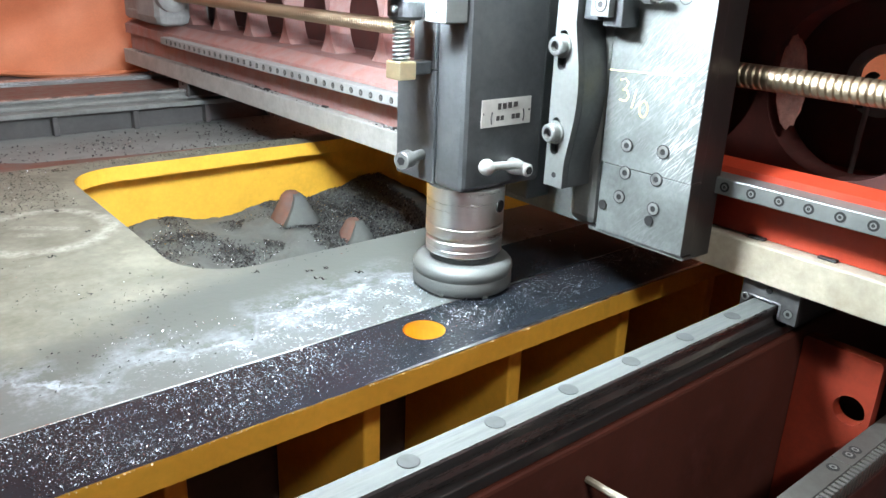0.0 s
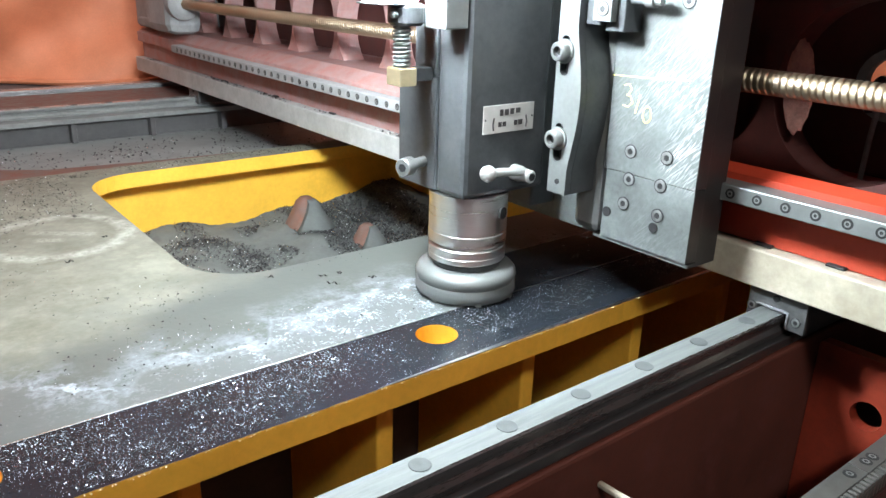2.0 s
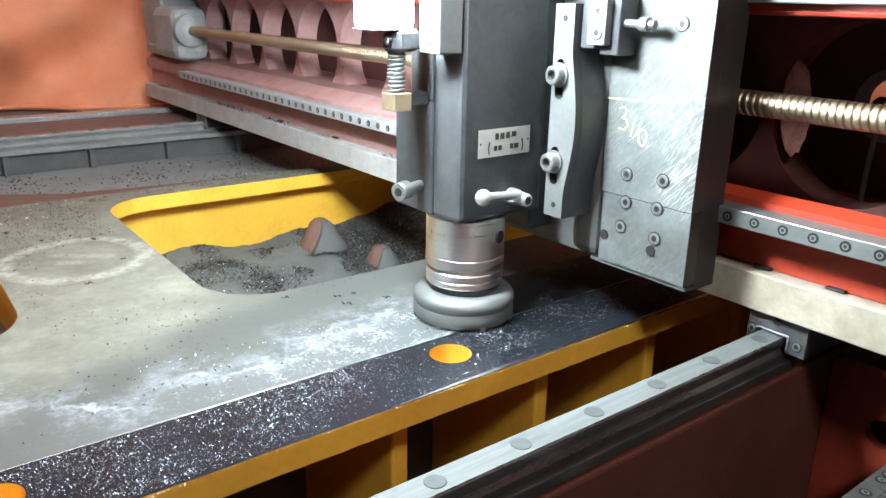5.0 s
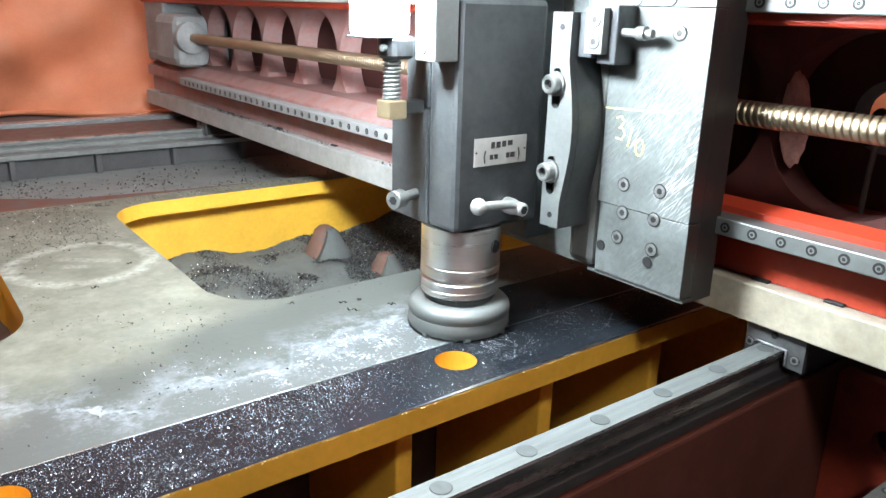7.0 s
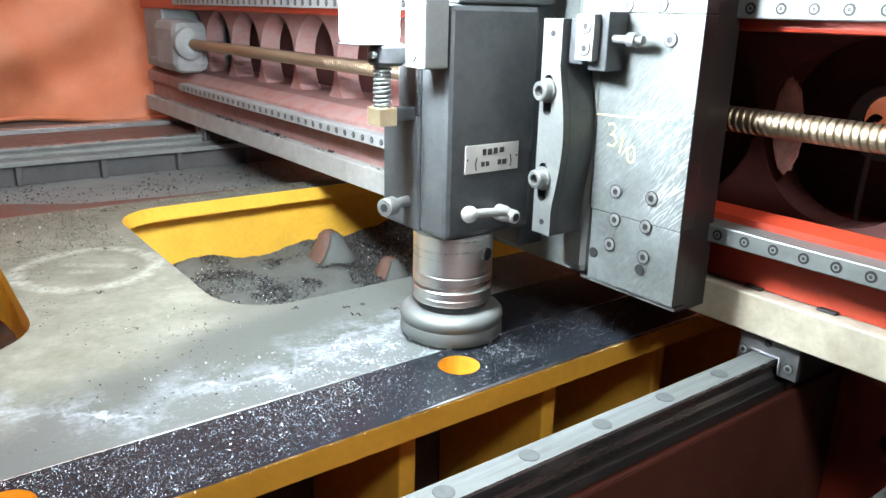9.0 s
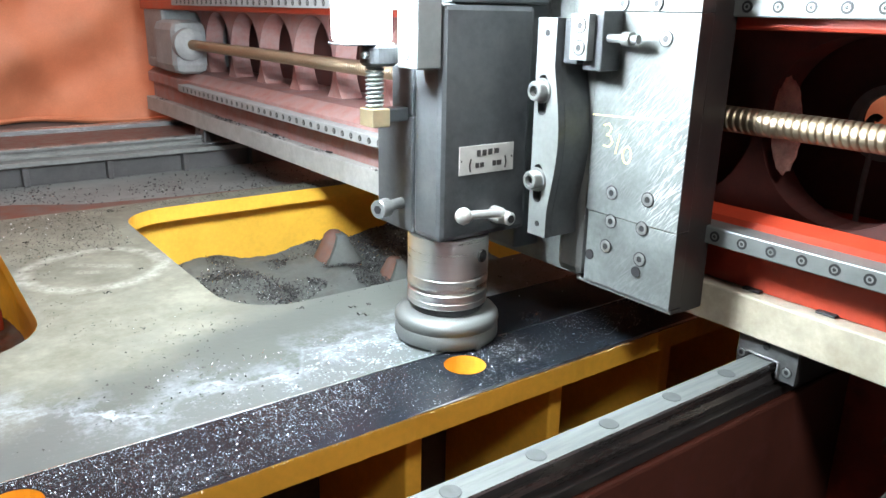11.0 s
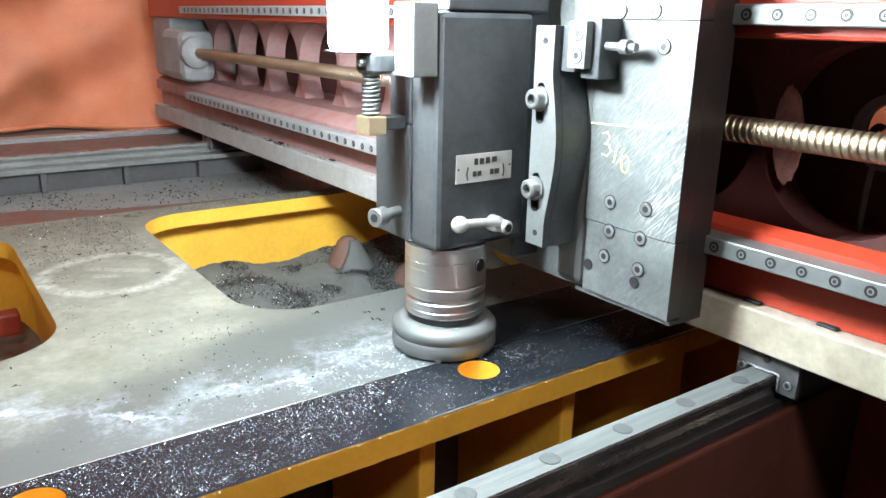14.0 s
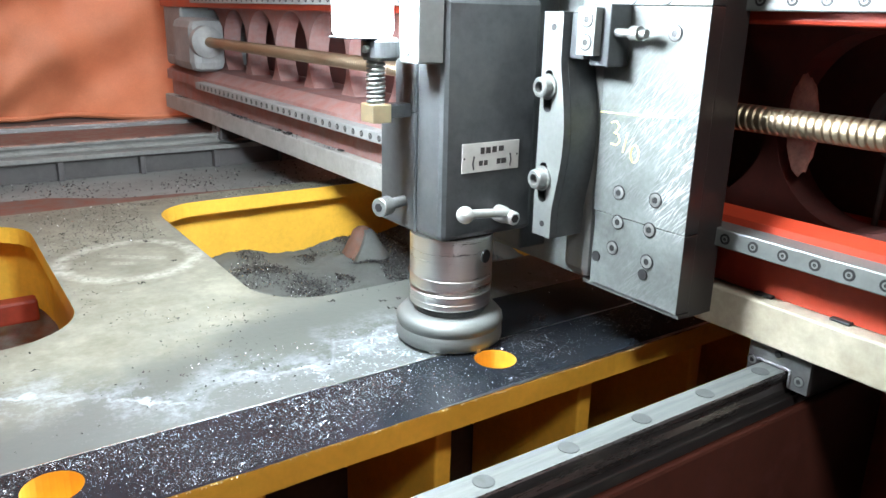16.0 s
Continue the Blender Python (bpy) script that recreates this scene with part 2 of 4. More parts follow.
def wet_plate(name, base, wet):
    """Dry, dusty ground iron; near the cut it is splashed with milky coolant, and a chalk ring is drawn on it."""
    m = mat(name, base, 0.6, 0.15, var=0.36, scale=6.5, fine=75, bump=0.12, second=(0.115, 0.108, 0.08), amount=0.47, sharp=0.2)
    nt = m.node_tree
    n, l = nt.nodes, nt.links
    bsdf = n["Principled BSDF"]
    tc = n.new("ShaderNodeNewGeometry")
    sep = n.new("ShaderNodeSeparateXYZ")
    l.new(tc.outputs["Position"], sep.inputs[0])

    def math_node(op, a, b=None, c=None):
        k = n.new("ShaderNodeMath")
        k.operation = op
        for i, v in enumerate((a, b, c)):
            if v is None:
                continue
            if isinstance(v, (int, float)):
                k.inputs[i].default_value = v
            else:
                l.new(v, k.inputs[i])
        return k.outputs[0]

    def ramp(v, a, b, lo=0.0, hi=1.0):
        k = n.new("ShaderNodeMapRange")
        l.new(v, k.inputs[0])
        for i, x in enumerate((a, b, lo, hi)):
            k.inputs[i + 1].default_value = x
        return k.outputs[0]

    def tex(s, detail, rough):
        t = n.new("ShaderNodeTexNoise")
        t.inputs["Scale"].default_value, t.inputs["Detail"].default_value, t.inputs["Roughness"].default_value = s, detail, rough
        l.new(tc.outputs["Position"], t.inputs["Vector"])
        return t.outputs["Fac"]

    n1, n2 = tex(9, 5, 0.65), tex(120, 4, 0.7)
    reach = math_node("ADD", math_node("MULTIPLY_ADD", n1, 0.28, sep.outputs["Y"]), math_node("MULTIPLY_ADD", sep.outputs["X"], -0.4, 0.04))
    damp = ramp(reach, 1.13, 1.0)          # wet band along the cut
    # shore line of the coolant pool: how far from the cut the liquid has crept, along the bed
    creep = n.new("ShaderNodeValToRGB")
    stops = [(0.0, 0.80), (0.08, 0.72), (0.19, 0.50), (0.27, 0.33), (0.31, 0.46), (0.37, 0.53), (0.45, 0.42), (0.53, 0.40), (0.57, 0.58), (0.63, 0.56), (0.72, 0.62), (1.0, 0.62)]
    for pos, val in stops[1:-1]:
        creep.color_ramp.elements.new(pos)
    for e, (pos, val) in zip(creep.color_ramp.elements, stops):
        e.position, e.color = pos, (val, val, val, 1)
    wob = math_node("MULTIPLY", math_node("ADD", tex(26, 4, 0.65), -0.5), 0.07)
    l.new(ramp(math_node("ADD", sep.outputs["X"], math_node("MULTIPLY", wob, 0.6)), 0.0, 0.7), creep.inputs[0])
    far = math_node("MULTIPLY_ADD", creep.outputs[0], 0.3, 0.69)
    off = math_node("ADD", math_node("SUBTRACT", sep.outputs["Y"], far), wob)
    patchy = ramp(tex(17, 6, 0.7), 0.42, 0.62)
    line = math_node("MULTIPLY", ramp(math_node("ABSOLUTE", off), 0.011, 0.001), math_node("MULTIPLY_ADD", patchy, 0.55, 0.16))
    inside = ramp(off, 0.004, -0.006)
    near_cut = math_node("MULTIPLY", ramp(sep.outputs["X"], 0.24, 0.46), ramp(sep.outputs["X"], 0.72, 0.6))
    specks = math_node("MULTIPLY", math_node("MULTIPLY", inside, math_node("MULTIPLY_ADD", ramp(sep.outputs["X"], 0.2, 0.32), 0.85, 0.15)), ramp(math_node("ADD", math_node("MULTIPLY_ADD", tex(210, 4, 0.7), 0.9, tex(34, 6, 0.75)), math_node("MULTIPLY", near_cut, 0.085)), 1.09, 1.15))
    milky = math_node("MULTIPLY", ramp(math_node("MULTIPLY_ADD", n2, 0.22, tex(15, 7, 0.72)), 0.56, 0.82), math_node("MULTIPLY", ramp(math_node("ABSOLUTE", math_node("ADD", off, 0.012)), 0.1, 0.0), 0.62))
    haze = math_node("MULTIPLY", inside, math_node("MULTIPLY_ADD", near_cut, 0.05, 0.05))
    foam = math_node("MAXIMUM", math_node("MAXIMUM", line, haze), math_node("MAXIMUM", specks, milky))
    # chalk ring
    dx = math_node("MULTIPLY_ADD", sep.outputs["X"], 1.0, -0.25)
    dy = math_node("MULTIPLY_ADD", sep.outputs["Y"], 1.0, -1.385)
    r2 = math_node("SQRT", math_node("ADD", math_node("MULTIPLY", dx, dx), math_node("MULTIPLY", dy, dy)))
    rr = math_node("ABSOLUTE", math_node("ADD", math_node("MULTIPLY_ADD", n1, 0.03, r2), -0.128))
    ring = math_node("MULTIPLY", ramp(rr, 0.02, 0.007), ramp(tex(45, 5, 0.7), 0.36, 0.6))
    for cx, cy, turned, half in ((0.262, 1.395, -33.0, 0.062), (0.235, 1.37, -30.0, 0.028)):
        ca, sa = math.cos(radians(turned)), math.sin(radians(turned))
        px, py = math_node("ADD", sep.outputs["X"], -cx), math_node("ADD", sep.outputs["Y"], -cy)
        along = math_node("ADD", math_node("MULTIPLY", px, ca), math_node("MULTIPLY", py, sa))
        across = math_node("ADD", math_node("MULTIPLY_ADD", n1, 0.02, math_node("MULTIPLY", px, -sa)), math_node("MULTIPLY_ADD", py, ca, -0.01))
        dash = math_node("MULTIPLY", ramp(math_node("ABSOLUTE", across), 0.013, 0.006), ramp(math_node("ABSOLUTE", along), half, half - 0.012))
        ring = math_node("MAXIMUM", ring, math_node("MULTIPLY", dash, ramp(n2, 0.36, 0.75)))
    ring = math_node("MULTIPLY", ring, 0.4)
    mx = n.new("ShaderNodeMix")
    mx.data_type = "RGBA"
    old = bsdf.inputs["Base Color"].links[0].from_socket
    l.new(damp, mx.inputs["Factor"])
    l.new(old, mx.inputs["A"])
    mx.inputs["B"].default_value = (*wet, 1)
    m2 = n.new("ShaderNodeMix")
    m2.data_type = "RGBA"
    l.new(math_node("MULTIPLY", foam, 0.66), m2.inputs["Factor"])
    l.new(mx.outputs["Result"], m2.inputs["A"])
    m2.inputs["B"].default_value = (0.6, 0.67, 0.76, 1)
    m3 = n.new("ShaderNodeMix")
    m3.data_type = "RGBA"
    l.new(ring, m3.inputs["Factor"])
    l.new(m2.outputs["Result"], m3.inputs["A"])
    m3.inputs["B"].default_value = (0.6, 0.6, 0.54, 1)
    l.new(m3.outputs["Result"], bsdf.inputs["Base Color"])
    l.new(math_node("SUBTRACT", ramp(damp, 0, 1, 0.62, 0.4), math_node("MULTIPLY", inside, 0.12)), bsdf.inputs["Roughness"])
    return m


PLATETOP = wet_plate("dusty_ground_iron", (0.19, 0.187, 0.15), (0.086, 0.094, 0.085))


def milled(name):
    """Freshly milled face with feed arcs; dark reflection painted into the base colour."""
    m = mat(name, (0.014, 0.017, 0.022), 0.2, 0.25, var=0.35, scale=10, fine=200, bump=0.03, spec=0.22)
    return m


# Near-black stands in for what the bright milled iron mirrors.
MILLED = milled("milled_iron_reflection")


# ---- building helpers ----
def thing(name, at, label, category, group="", kind=""):
    ob = new(name)
    ob.location = at
    ob.empty_display_size = 0.02
    tagged(ob, label, category, group, kind)
    return ob


def top_of(ob):
    while ob.parent:
        ob = ob.parent
    return ob


def part(name, bm, material, parent, label="", smooth=False, sharp=True):
    """bm is in world metres; it becomes one mesh under parent."""
    me = bpy.data.meshes.new(name)
    bmesh.ops.translate(bm, verts=bm.verts, vec=-Vector(top_of(parent).location))
    bm.to_mesh(me)
    bm.free()
    for m in material if isinstance(material, (list, tuple)) else [material]:
        me.materials.append(m)
    if smooth:
        me.shade_smooth()
        if sharp:
            me.set_sharp_from_angle(angle=radians(35))
    ob = new(name, me)
    ob.parent = parent
    if label:
        tagged(ob, label)
    return ob


def solo(name, bm, material, label, category, kind="", group="", smooth=False):
    me = bpy.data.meshes.new(name)
    bm.to_mesh(me)
    bm.free()
    for m in material if isinstance(material, (list, tuple)) else [material]:
        me.materials.append(m)
    if smooth:
        me.shade_smooth()
        me.set_sharp_from_angle(angle=radians(35))
    return tagged(new(name, me), label, category, group, kind)


def box(x0, x1, y0, y1, z0, z1, bevel=0.0015, bm=None):
    bm = bm or bmesh.new()
    made = bmesh.ops.create_cube(bm, size=1)["verts"]
    for v in made:
        v.co = Vector(((x0 + x1) / 2 + v.co.x * (x1 - x0), (y0 + y1) / 2 + v.co.y * (y1 - y0), (z0 + z1) / 2 + v.co.z * (z1 - z0)))
    if bevel:
        edges = list({e for v in made for e in v.link_edges})
        bmesh.ops.bevel(bm, geom=edges, offset=bevel, segments=2, profile=0.5, affect="EDGES")
    return bm


def turn(bm, axis, verts=None):
    """From standing on z to pointing along axis."""
    q = Vector((0, 0, 1)).rotation_difference(Vector(axis))
    bmesh.ops.rotate(bm, verts=verts or bm.verts, cent=(0, 0, 0), matrix=q.to_matrix())


def lathe(profile, at, axis=(0, 0, 1), n=32, caps=True):
    bm = bmesh.new()
    rings = []
    for r, z in profile:
        rings.append([bm.verts.new((r * math.cos(2 * math.pi * i / n), r * math.sin(2 * math.pi * i / n), z)) for i in range(n)])
    for a, b in zip(rings, rings[1:]):
        for i in range(n):
            bm.faces.new((a[i], a[(i + 1) % n], b[(i + 1) % n], b[i]))
    if caps:
        bm.faces.new(rings[0][::-1])
        bm.faces.new(rings[-1])
    turn(bm, axis)
    bmesh.ops.translate(bm, verts=bm.verts, vec=at)
    return bm


def rounded(x0, x1, y0, y1, r, n=8):
    pts = []
    for cx, cy, a in ((x1 - r, y1 - r, 0), (x0 + r, y1 - r, 90), (x0 + r, y0 + r, 180), (x1 - r, y0 + r, 270)):
        for i in range(n + 1):
            t = radians(a + 90 * i / n)
            pts.append((cx + r * math.cos(t), cy + r * math.sin(t)))
    return pts


def circle(x, y, r, n=28):
    return [(x + r * math.cos(2 * math.pi * i / n), y + r * math.sin(2 * math.pi * i / n)) for i in range(n)]


def slab(outline, holes, z0, z1):
    """A flat slab with holes through it, between z0 and z1. Face slot 0: top, 1: all the rest."""
    bm = bmesh.new()
    edges = []
    for loop in [outline, *holes]:
        vs = [bm.verts.new((x, y, z1)) for x, y in loop]
        edges += [bm.edges.new((a, b)) for a, b in zip(vs, vs[1:] + vs[:1])]
    bmesh.ops.triangle_fill(bm, use_beauty=True, use_dissolve=False, edges=edges)
    ext = bmesh.ops.extrude_face_region(bm, geom=list(bm.faces))
    bmesh.ops.translate(bm, verts=[g for g in ext["geom"] if isinstance(g, bmesh.types.BMVert)], vec=(0, 0, z0 - z1))
    bmesh.ops.recalc_face_normals(bm, faces=bm.faces)
    for f in bm.faces:
        f.material_index = 0 if f.normal.z > 0.9 and f.calc_center_median().z > (z0 + z1) / 2 else 1
    return bm


def standing(outline, holes, x0, x1):
    """As slab, but in the plane of y and z, between x0 and x1."""
    bm = slab(outline, holes, x0, x1)
    for v in bm.verts:
        v.co = Vector((v.co.z, v.co.x, v.co.y))
    bmesh.ops.recalc_face_normals(bm, faces=bm.faces)
    for f in bm.faces:
        f.material_index = 0
    return bm


def slab_ring(y, z, r1, r0, x0, x1):
    return standing(circle(y, z, r1, 36), [circle(y, z, r0, 36)], x0, x1)


def lens_pad(x, y, z, ry, rz, lean):
    """A thin upright pad with pointed-oval outline, domed a little and leaning along y."""
    bm = bmesh.new()
    rng = random.Random(5)
    rings = []
    for k, (f, d) in enumerate(((1.0, 0.0), (0.94, -0.003), (0.6, -0.0045), (0.25, -0.005))):
        ring = []
        for i in range(40):
            a = 2 * math.pi * i / 40
            w = 1 + (rng.uniform(-0.05, 0.05) if k < 2 else 0)
            ring.append(bm.verts.new((x + d, y + f * w * ry * math.cos(a) + lean * (f * math.sin(a)) * 0.35, z + f * w * rz * math.sin(a))))
        rings.append(ring)
    for a, b in zip(rings, rings[1:]):
        for i in range(40):
            bm.faces.new((a[i], a[(i + 1) % 40], b[(i + 1) % 40], b[i]))
    bm.faces.new(rings[-1])
    bm.faces.new(rings[0][::-1])
    bmesh.ops.recalc_face_normals(bm, faces=bm.faces)
    return bm


def tube(points, r, n=8):
    bm = bmesh.new()
    rings = []
    for i, p in enumerate(points):
        a = Vector(points[max(i - 1, 0)])
        b = Vector(points[min(i + 1, len(points) - 1)])
        q = Vector((0, 0, 1)).rotation_difference((b - a).normalized())
        rings.append([bm.verts.new(Vector(p) + q @ Vector((r * math.cos(2 * math.pi * k / n), r * math.sin(2 * math.pi * k / n), 0))) for k in range(n)])
    for a, b in zip(rings, rings[1:]):
        for k in range(n):
            bm.faces.new((a[k], a[(k + 1) % n], b[(k + 1) % n], b[k]))
    bm.faces.new(rings[0][::-1])
    bm.faces.new(rings[-1])
    return bm


def helix(r, pitch, length, depth, at, axis, n=24, width=0.6):
    """A round-groove screw thread."""
    bm = bmesh.new()
    steps = int(length / pitch * 14)
    rings = []
    for j in range(steps + 1):
        z = length * j / steps
        ring = []
        for i in range(n):
            ph = (z / pitch - i / n) % 1.0
            k = r - depth * (0.5 + 0.5 * math.cos(2 * math.pi * min(max((ph - 0.5) / width, -0.5), 0.5)))
            ring.append(bm.verts.new((k * math.cos(2 * math.pi * i / n), k * math.sin(2 * math.pi * i / n), z)))
        rings.append(ring)
    for a, b in zip(rings, rings[1:]):
        for i in range(n):
            bm.faces.new((a[i], a[(i + 1) % n], b[(i + 1) % n], b[i]))
    bm.faces.new(rings[0][::-1])
    bm.faces.new(rings[-1])
    turn(bm, axis)
    bmesh.ops.translate(bm, verts=bm.verts, vec=at)
    return bm


def cap_screw_mesh(r, h):
    bm = lathe([(r * 0.55, h * 0.35), (r * 0.55, h), (r * 0.86, h), (r, h * 0.85), (r, 0.0)], (0, 0, 0), n=20, caps=False)
    hexa = [bm.verts.new((r * 0.55 * math.cos(math.pi * i / 3), r * 0.55 * math.sin(math.pi * i / 3), h * 0.4)) for i in range(6)]
    f = bm.faces.new(hexa)
    f.material_index = 1
    bmesh.ops.recalc_face_normals(bm, faces=bm.faces)
    me = bpy.data.meshes.new("cap_screw")
    bm.to_mesh(me)
    bm.free()
    me.materials.append(BOLT)
    me.materials.append(HOLE)
    me.shade_smooth()
    me.set_sharp_from_angle(angle=radians(35))
    return me


def sunk_screw_mesh(r):
    """A cap screw drawn nearly flat: bright head; counterbore and hexagon shade painted dark."""
    bm = lathe([(r * 1.12, 0.0), (r * 1.12, 0.0007), (r * 0.95, 0.0004), (r * 0.95, 0.0011), (r * 0.84, 0.0015), (r * 0.5, 0.0015), (r * 0.5, 0.0009)], (0, 0, 0), n=22, caps=False)
    for f in bm.faces:
        rad = f.calc_center_median().xy.length / r
        f.material_index = 1 if rad > 0.97 else 0
    f = bm.faces.new([bm.verts.new((r * 0.5 * math.cos(math.pi * i / 3), r * 0.5 * math.sin(math.pi * i / 3), 0.0012)) for i in range(6)])
    f.material_index = 1
    bmesh.ops.recalc_face_normals(bm, faces=bm.faces)
    me = bpy.data.meshes.new("cap_screw")
    bm.to_mesh(me)
    bm.free()
    me.materials.append(BOLT)
    me.materials.append(HOLE)
    return me


def rail_hole_mesh(r):
    """A rail's counterbored bolt hole drawn flat: bore shade painted dark around the head."""
    bm = lathe([(r, 0.0), (r * 0.98, 0.0004), (r * 0.62, 0.0003), (r * 0.58, 0.0007), (r * 0.3, 0.0007), (0.0004, 0.0005)], (0, 0, 0), n=20, caps=False)
    for f in bm.faces:
        rad = f.calc_center_median().xy.length / r
        f.material_index = 0 if 0.42 < rad < 0.58 else 1
    me = bpy.data.meshes.new("rail_bolt")
    bm.to_mesh(me)
    bm.free()
    me.materials.append(BOLT)
    me.materials.append(HOLE)
    return me


RAIL_HOLE, RACK_HOLE = rail_hole_mesh(0.0067), rail_hole_mesh(0.0078)
SCREW_L, SCREW_M, SCREW_S = cap_screw_mesh(0.0125, 0.013), sunk_screw_mesh(0.0085), sunk_screw_mesh(0.006)


def placed(name, me, at, axis, parent, label=""):
    ob = new(name, me)
    ob.parent = parent
    q = Vector((0, 0, 1)).rotation_difference(Vector(axis))
    ob.matrix_basis = Matrix.LocRotScale(Vector(at) - Vector(top_of(parent).location), q, None)
    if label:
        tagged(ob, label)
    return ob


def flakes(n, where, size, seed, flat=0.5):
    """Loose chips: small bent flakes, each two triangles, at places given by where(rng)."""
    rng = random.Random(seed)
    verts, faces = [], []
    for _ in range(n):
        p = where(rng)
        if p is None:
            continue
        s = size * rng.uniform(0.4, 1.5)
        a = rng.uniform(0, 2 * math.pi)
        u = Vector((math.cos(a), math.sin(a), rng.uniform(-flat, flat)))
        w = Vector((-math.sin(a), math.cos(a), rng.uniform(-flat, flat))) * rng.uniform(0.25, 0.7)
        c = Vector(p) + Vector((0, 0, s * 0.35))
        k = len(verts)
        verts += [c - u * s, c + w * s, c + u * s, c - w * s + Vector((0, 0, s * 0.4))]
        faces += [(k, k + 1, k + 2), (k, k + 2, k + 3)]
    me = bpy.data.meshes.new("chips")
    me.from_pydata(verts, [], faces)
    return me


def stuff(name, me, material, label, category):
    me.materials.append(material)
    return tagged(new(name, me), label, category, kind="stuff")


# ---- the hall ----
solo("floor", box(-6, 8, -5, 9, -0.95, -0.85, 0), CONCRETE, "dark oily concrete workshop floor", "floor", "structure")
# Unseen walls and ceiling, added to close the room and bounce light.
solo("wall_north", box(-6, 8, 9, 9.2, -0.85, 4.5, 0), WALLM, "unseen wall added to bounce light", "wall", "structure")
solo("wall_south", box(-6, 8, -5.2, -5, -0.85, 4.5, 0), WALLM, "unseen wall added to bounce light", "wall", "structure")
solo("wall_east", box(8, 8.2, -5, 9, -0.85, 4.5, 0), WALLM, "unseen wall added to bounce light", "wall", "structure")
solo("wall_west", box(-6.2, -6, -5, 9, -0.85, 4.5, 0), WALLM, "unseen wall added to bounce light", "wall", "structure")
solo("ceiling", box(-6, 8, -5, 9, 3.2, 3.3, 0), WALLM, "unseen ceiling added to bounce light", "ceiling", "structure")


def tarpaulin(m, length, nx, label):
    """A hanging sheet in loose folds, with a rolled hem along its foot."""
    bm = bmesh.new()
    nz = 80
    grid = []
    for i in range(nx + 1):
        col = []
        for j in range(nz + 1):
            x, z = -1.4 + length * i / nx, 0.0 + 2.2 * j / nz
            u = x - 0.9 * z
            fold = 0.07 * math.sin(5.1 * u) + 0.05 * math.sin(11.0 * u + 2.5 * z + 1.0 + 1.5 * math.sin(3 * x + 5 * z)) + 0.014 * math.sin(27.0 * u - 9.0 * z + 2 * math.sin(6 * x)) * max(0, math.sin(4.0 * x + 1))
            fold += 0.05 * (noise.noise(Vector((x * 2.2 + z * 1.4, z * 1.1, 3))) + 0.4 * noise.noise(Vector((x * 7 + z * 5, z * 4, 9))))
            fold += 0.012 * abs(noise.noise(Vector((x * 9 + z * 3, z * 6 - x * 2, 21))))
            col.append(bm.verts.new((x, fold, z)))
        grid.append(col)
    for i in range(nx):
        for j in range(nz):
            bm.faces.new((grid[i][j], grid[i + 1][j], grid[i + 1][j + 1], grid[i][j + 1]))
    foot = [tuple(grid[i][0].co + Vector((0, -0.004, 0.012))) for i in range(0, nx + 1, 2)]
    bm.transform(m)
    ob = thing("tarpaulin", m.translation, label, "curtain")
    part("sheet", bm, TARPM, ob, smooth=True).modifiers.new("thickness", "SOLIDIFY").thickness = 0.003
    hem = tube(foot, 0.009, 6)
    hem.transform(m)
    part("hem", hem, TARPM, ob, smooth=True)


tarpaulin(Matrix.Translation((0, 3.28, 0)), 4.6, 260, "orange tarpaulin curtain hanging in loose folds")
tarpaulin(pose(1.95, 1.6, -0.1, 0, 0, -90), 2.6, 100, "orange tarpaulin hanging behind the gantry")

# ---- machine bed ----
bed = thing("machine_bed", (0.3, 1.4, -0.85), "red painted cast machine bed with deep side trough", "machine bed")
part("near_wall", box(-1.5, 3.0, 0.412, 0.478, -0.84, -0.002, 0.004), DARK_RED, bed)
part("rail_pad", box(-1.5, 3.0, 0.418, 0.472, -0.001, 0.013, 0.002), PAD_SHADE, bed, "oily black rail pad")
part("trough_floor", box(-1.5, 3.0, -0.02, 0.411, -0.4, -0.34, 0.003), GREY, bed, "dusty grey trough floor")
part("outer_wall", box(-1.5, 3.0, 0.262, 0.302, -0.339, -0.125, 0.003), PAD_SHADE, bed)
part("cross_wall", standing(rounded(0.305, 0.411, -0.338, -0.012, 0.006), [circle(0.3335, -0.094, 0.021)], 1.0, 1.02), RED_DEEP, bed, "red cross wall with a round hole")
part("cross_wall", standing(rounded(0.06, 0.259, -0.338, -0.012, 0.006), [circle(0.16, -0.1, 0.021)], 1.0, 1.02), RED_DEEP, bed, "red cross wall with a round hole")
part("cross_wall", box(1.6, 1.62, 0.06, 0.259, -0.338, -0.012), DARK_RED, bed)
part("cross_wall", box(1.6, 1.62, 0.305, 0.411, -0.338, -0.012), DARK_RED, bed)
part("lubrication_pipe", tube([(0.552, 0.416, -0.052), (0.545, 0.38, -0.044), (0.535, 0.33, -0.03), (0.52, 0.26, -0.012)], 0.004), BEIGE, bed, "thin pale pipe")
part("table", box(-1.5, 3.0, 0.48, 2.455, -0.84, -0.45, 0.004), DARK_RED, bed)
part("deck", box(-1.5, 3.0, 1.9, 2.46, -0.449, -0.062, 0.006), GREY, bed, "grey deck strewn with iron dust")
part("far_wall", box(-1.5, 3.4, 2.462, 3.6, -0.84, -0.004, 0.004), FARGREY, bed)
part("far_ledge", box(-1.5, 3.0, 2.43, 2.54, -0.003, 0.012, 0.002), GREY, bed)
part("far_strip", box(-1.5, 3.0, 2.56, 2.86, -0.003, 0.026, 0.003), RUST, bed, "dull red painted strip")
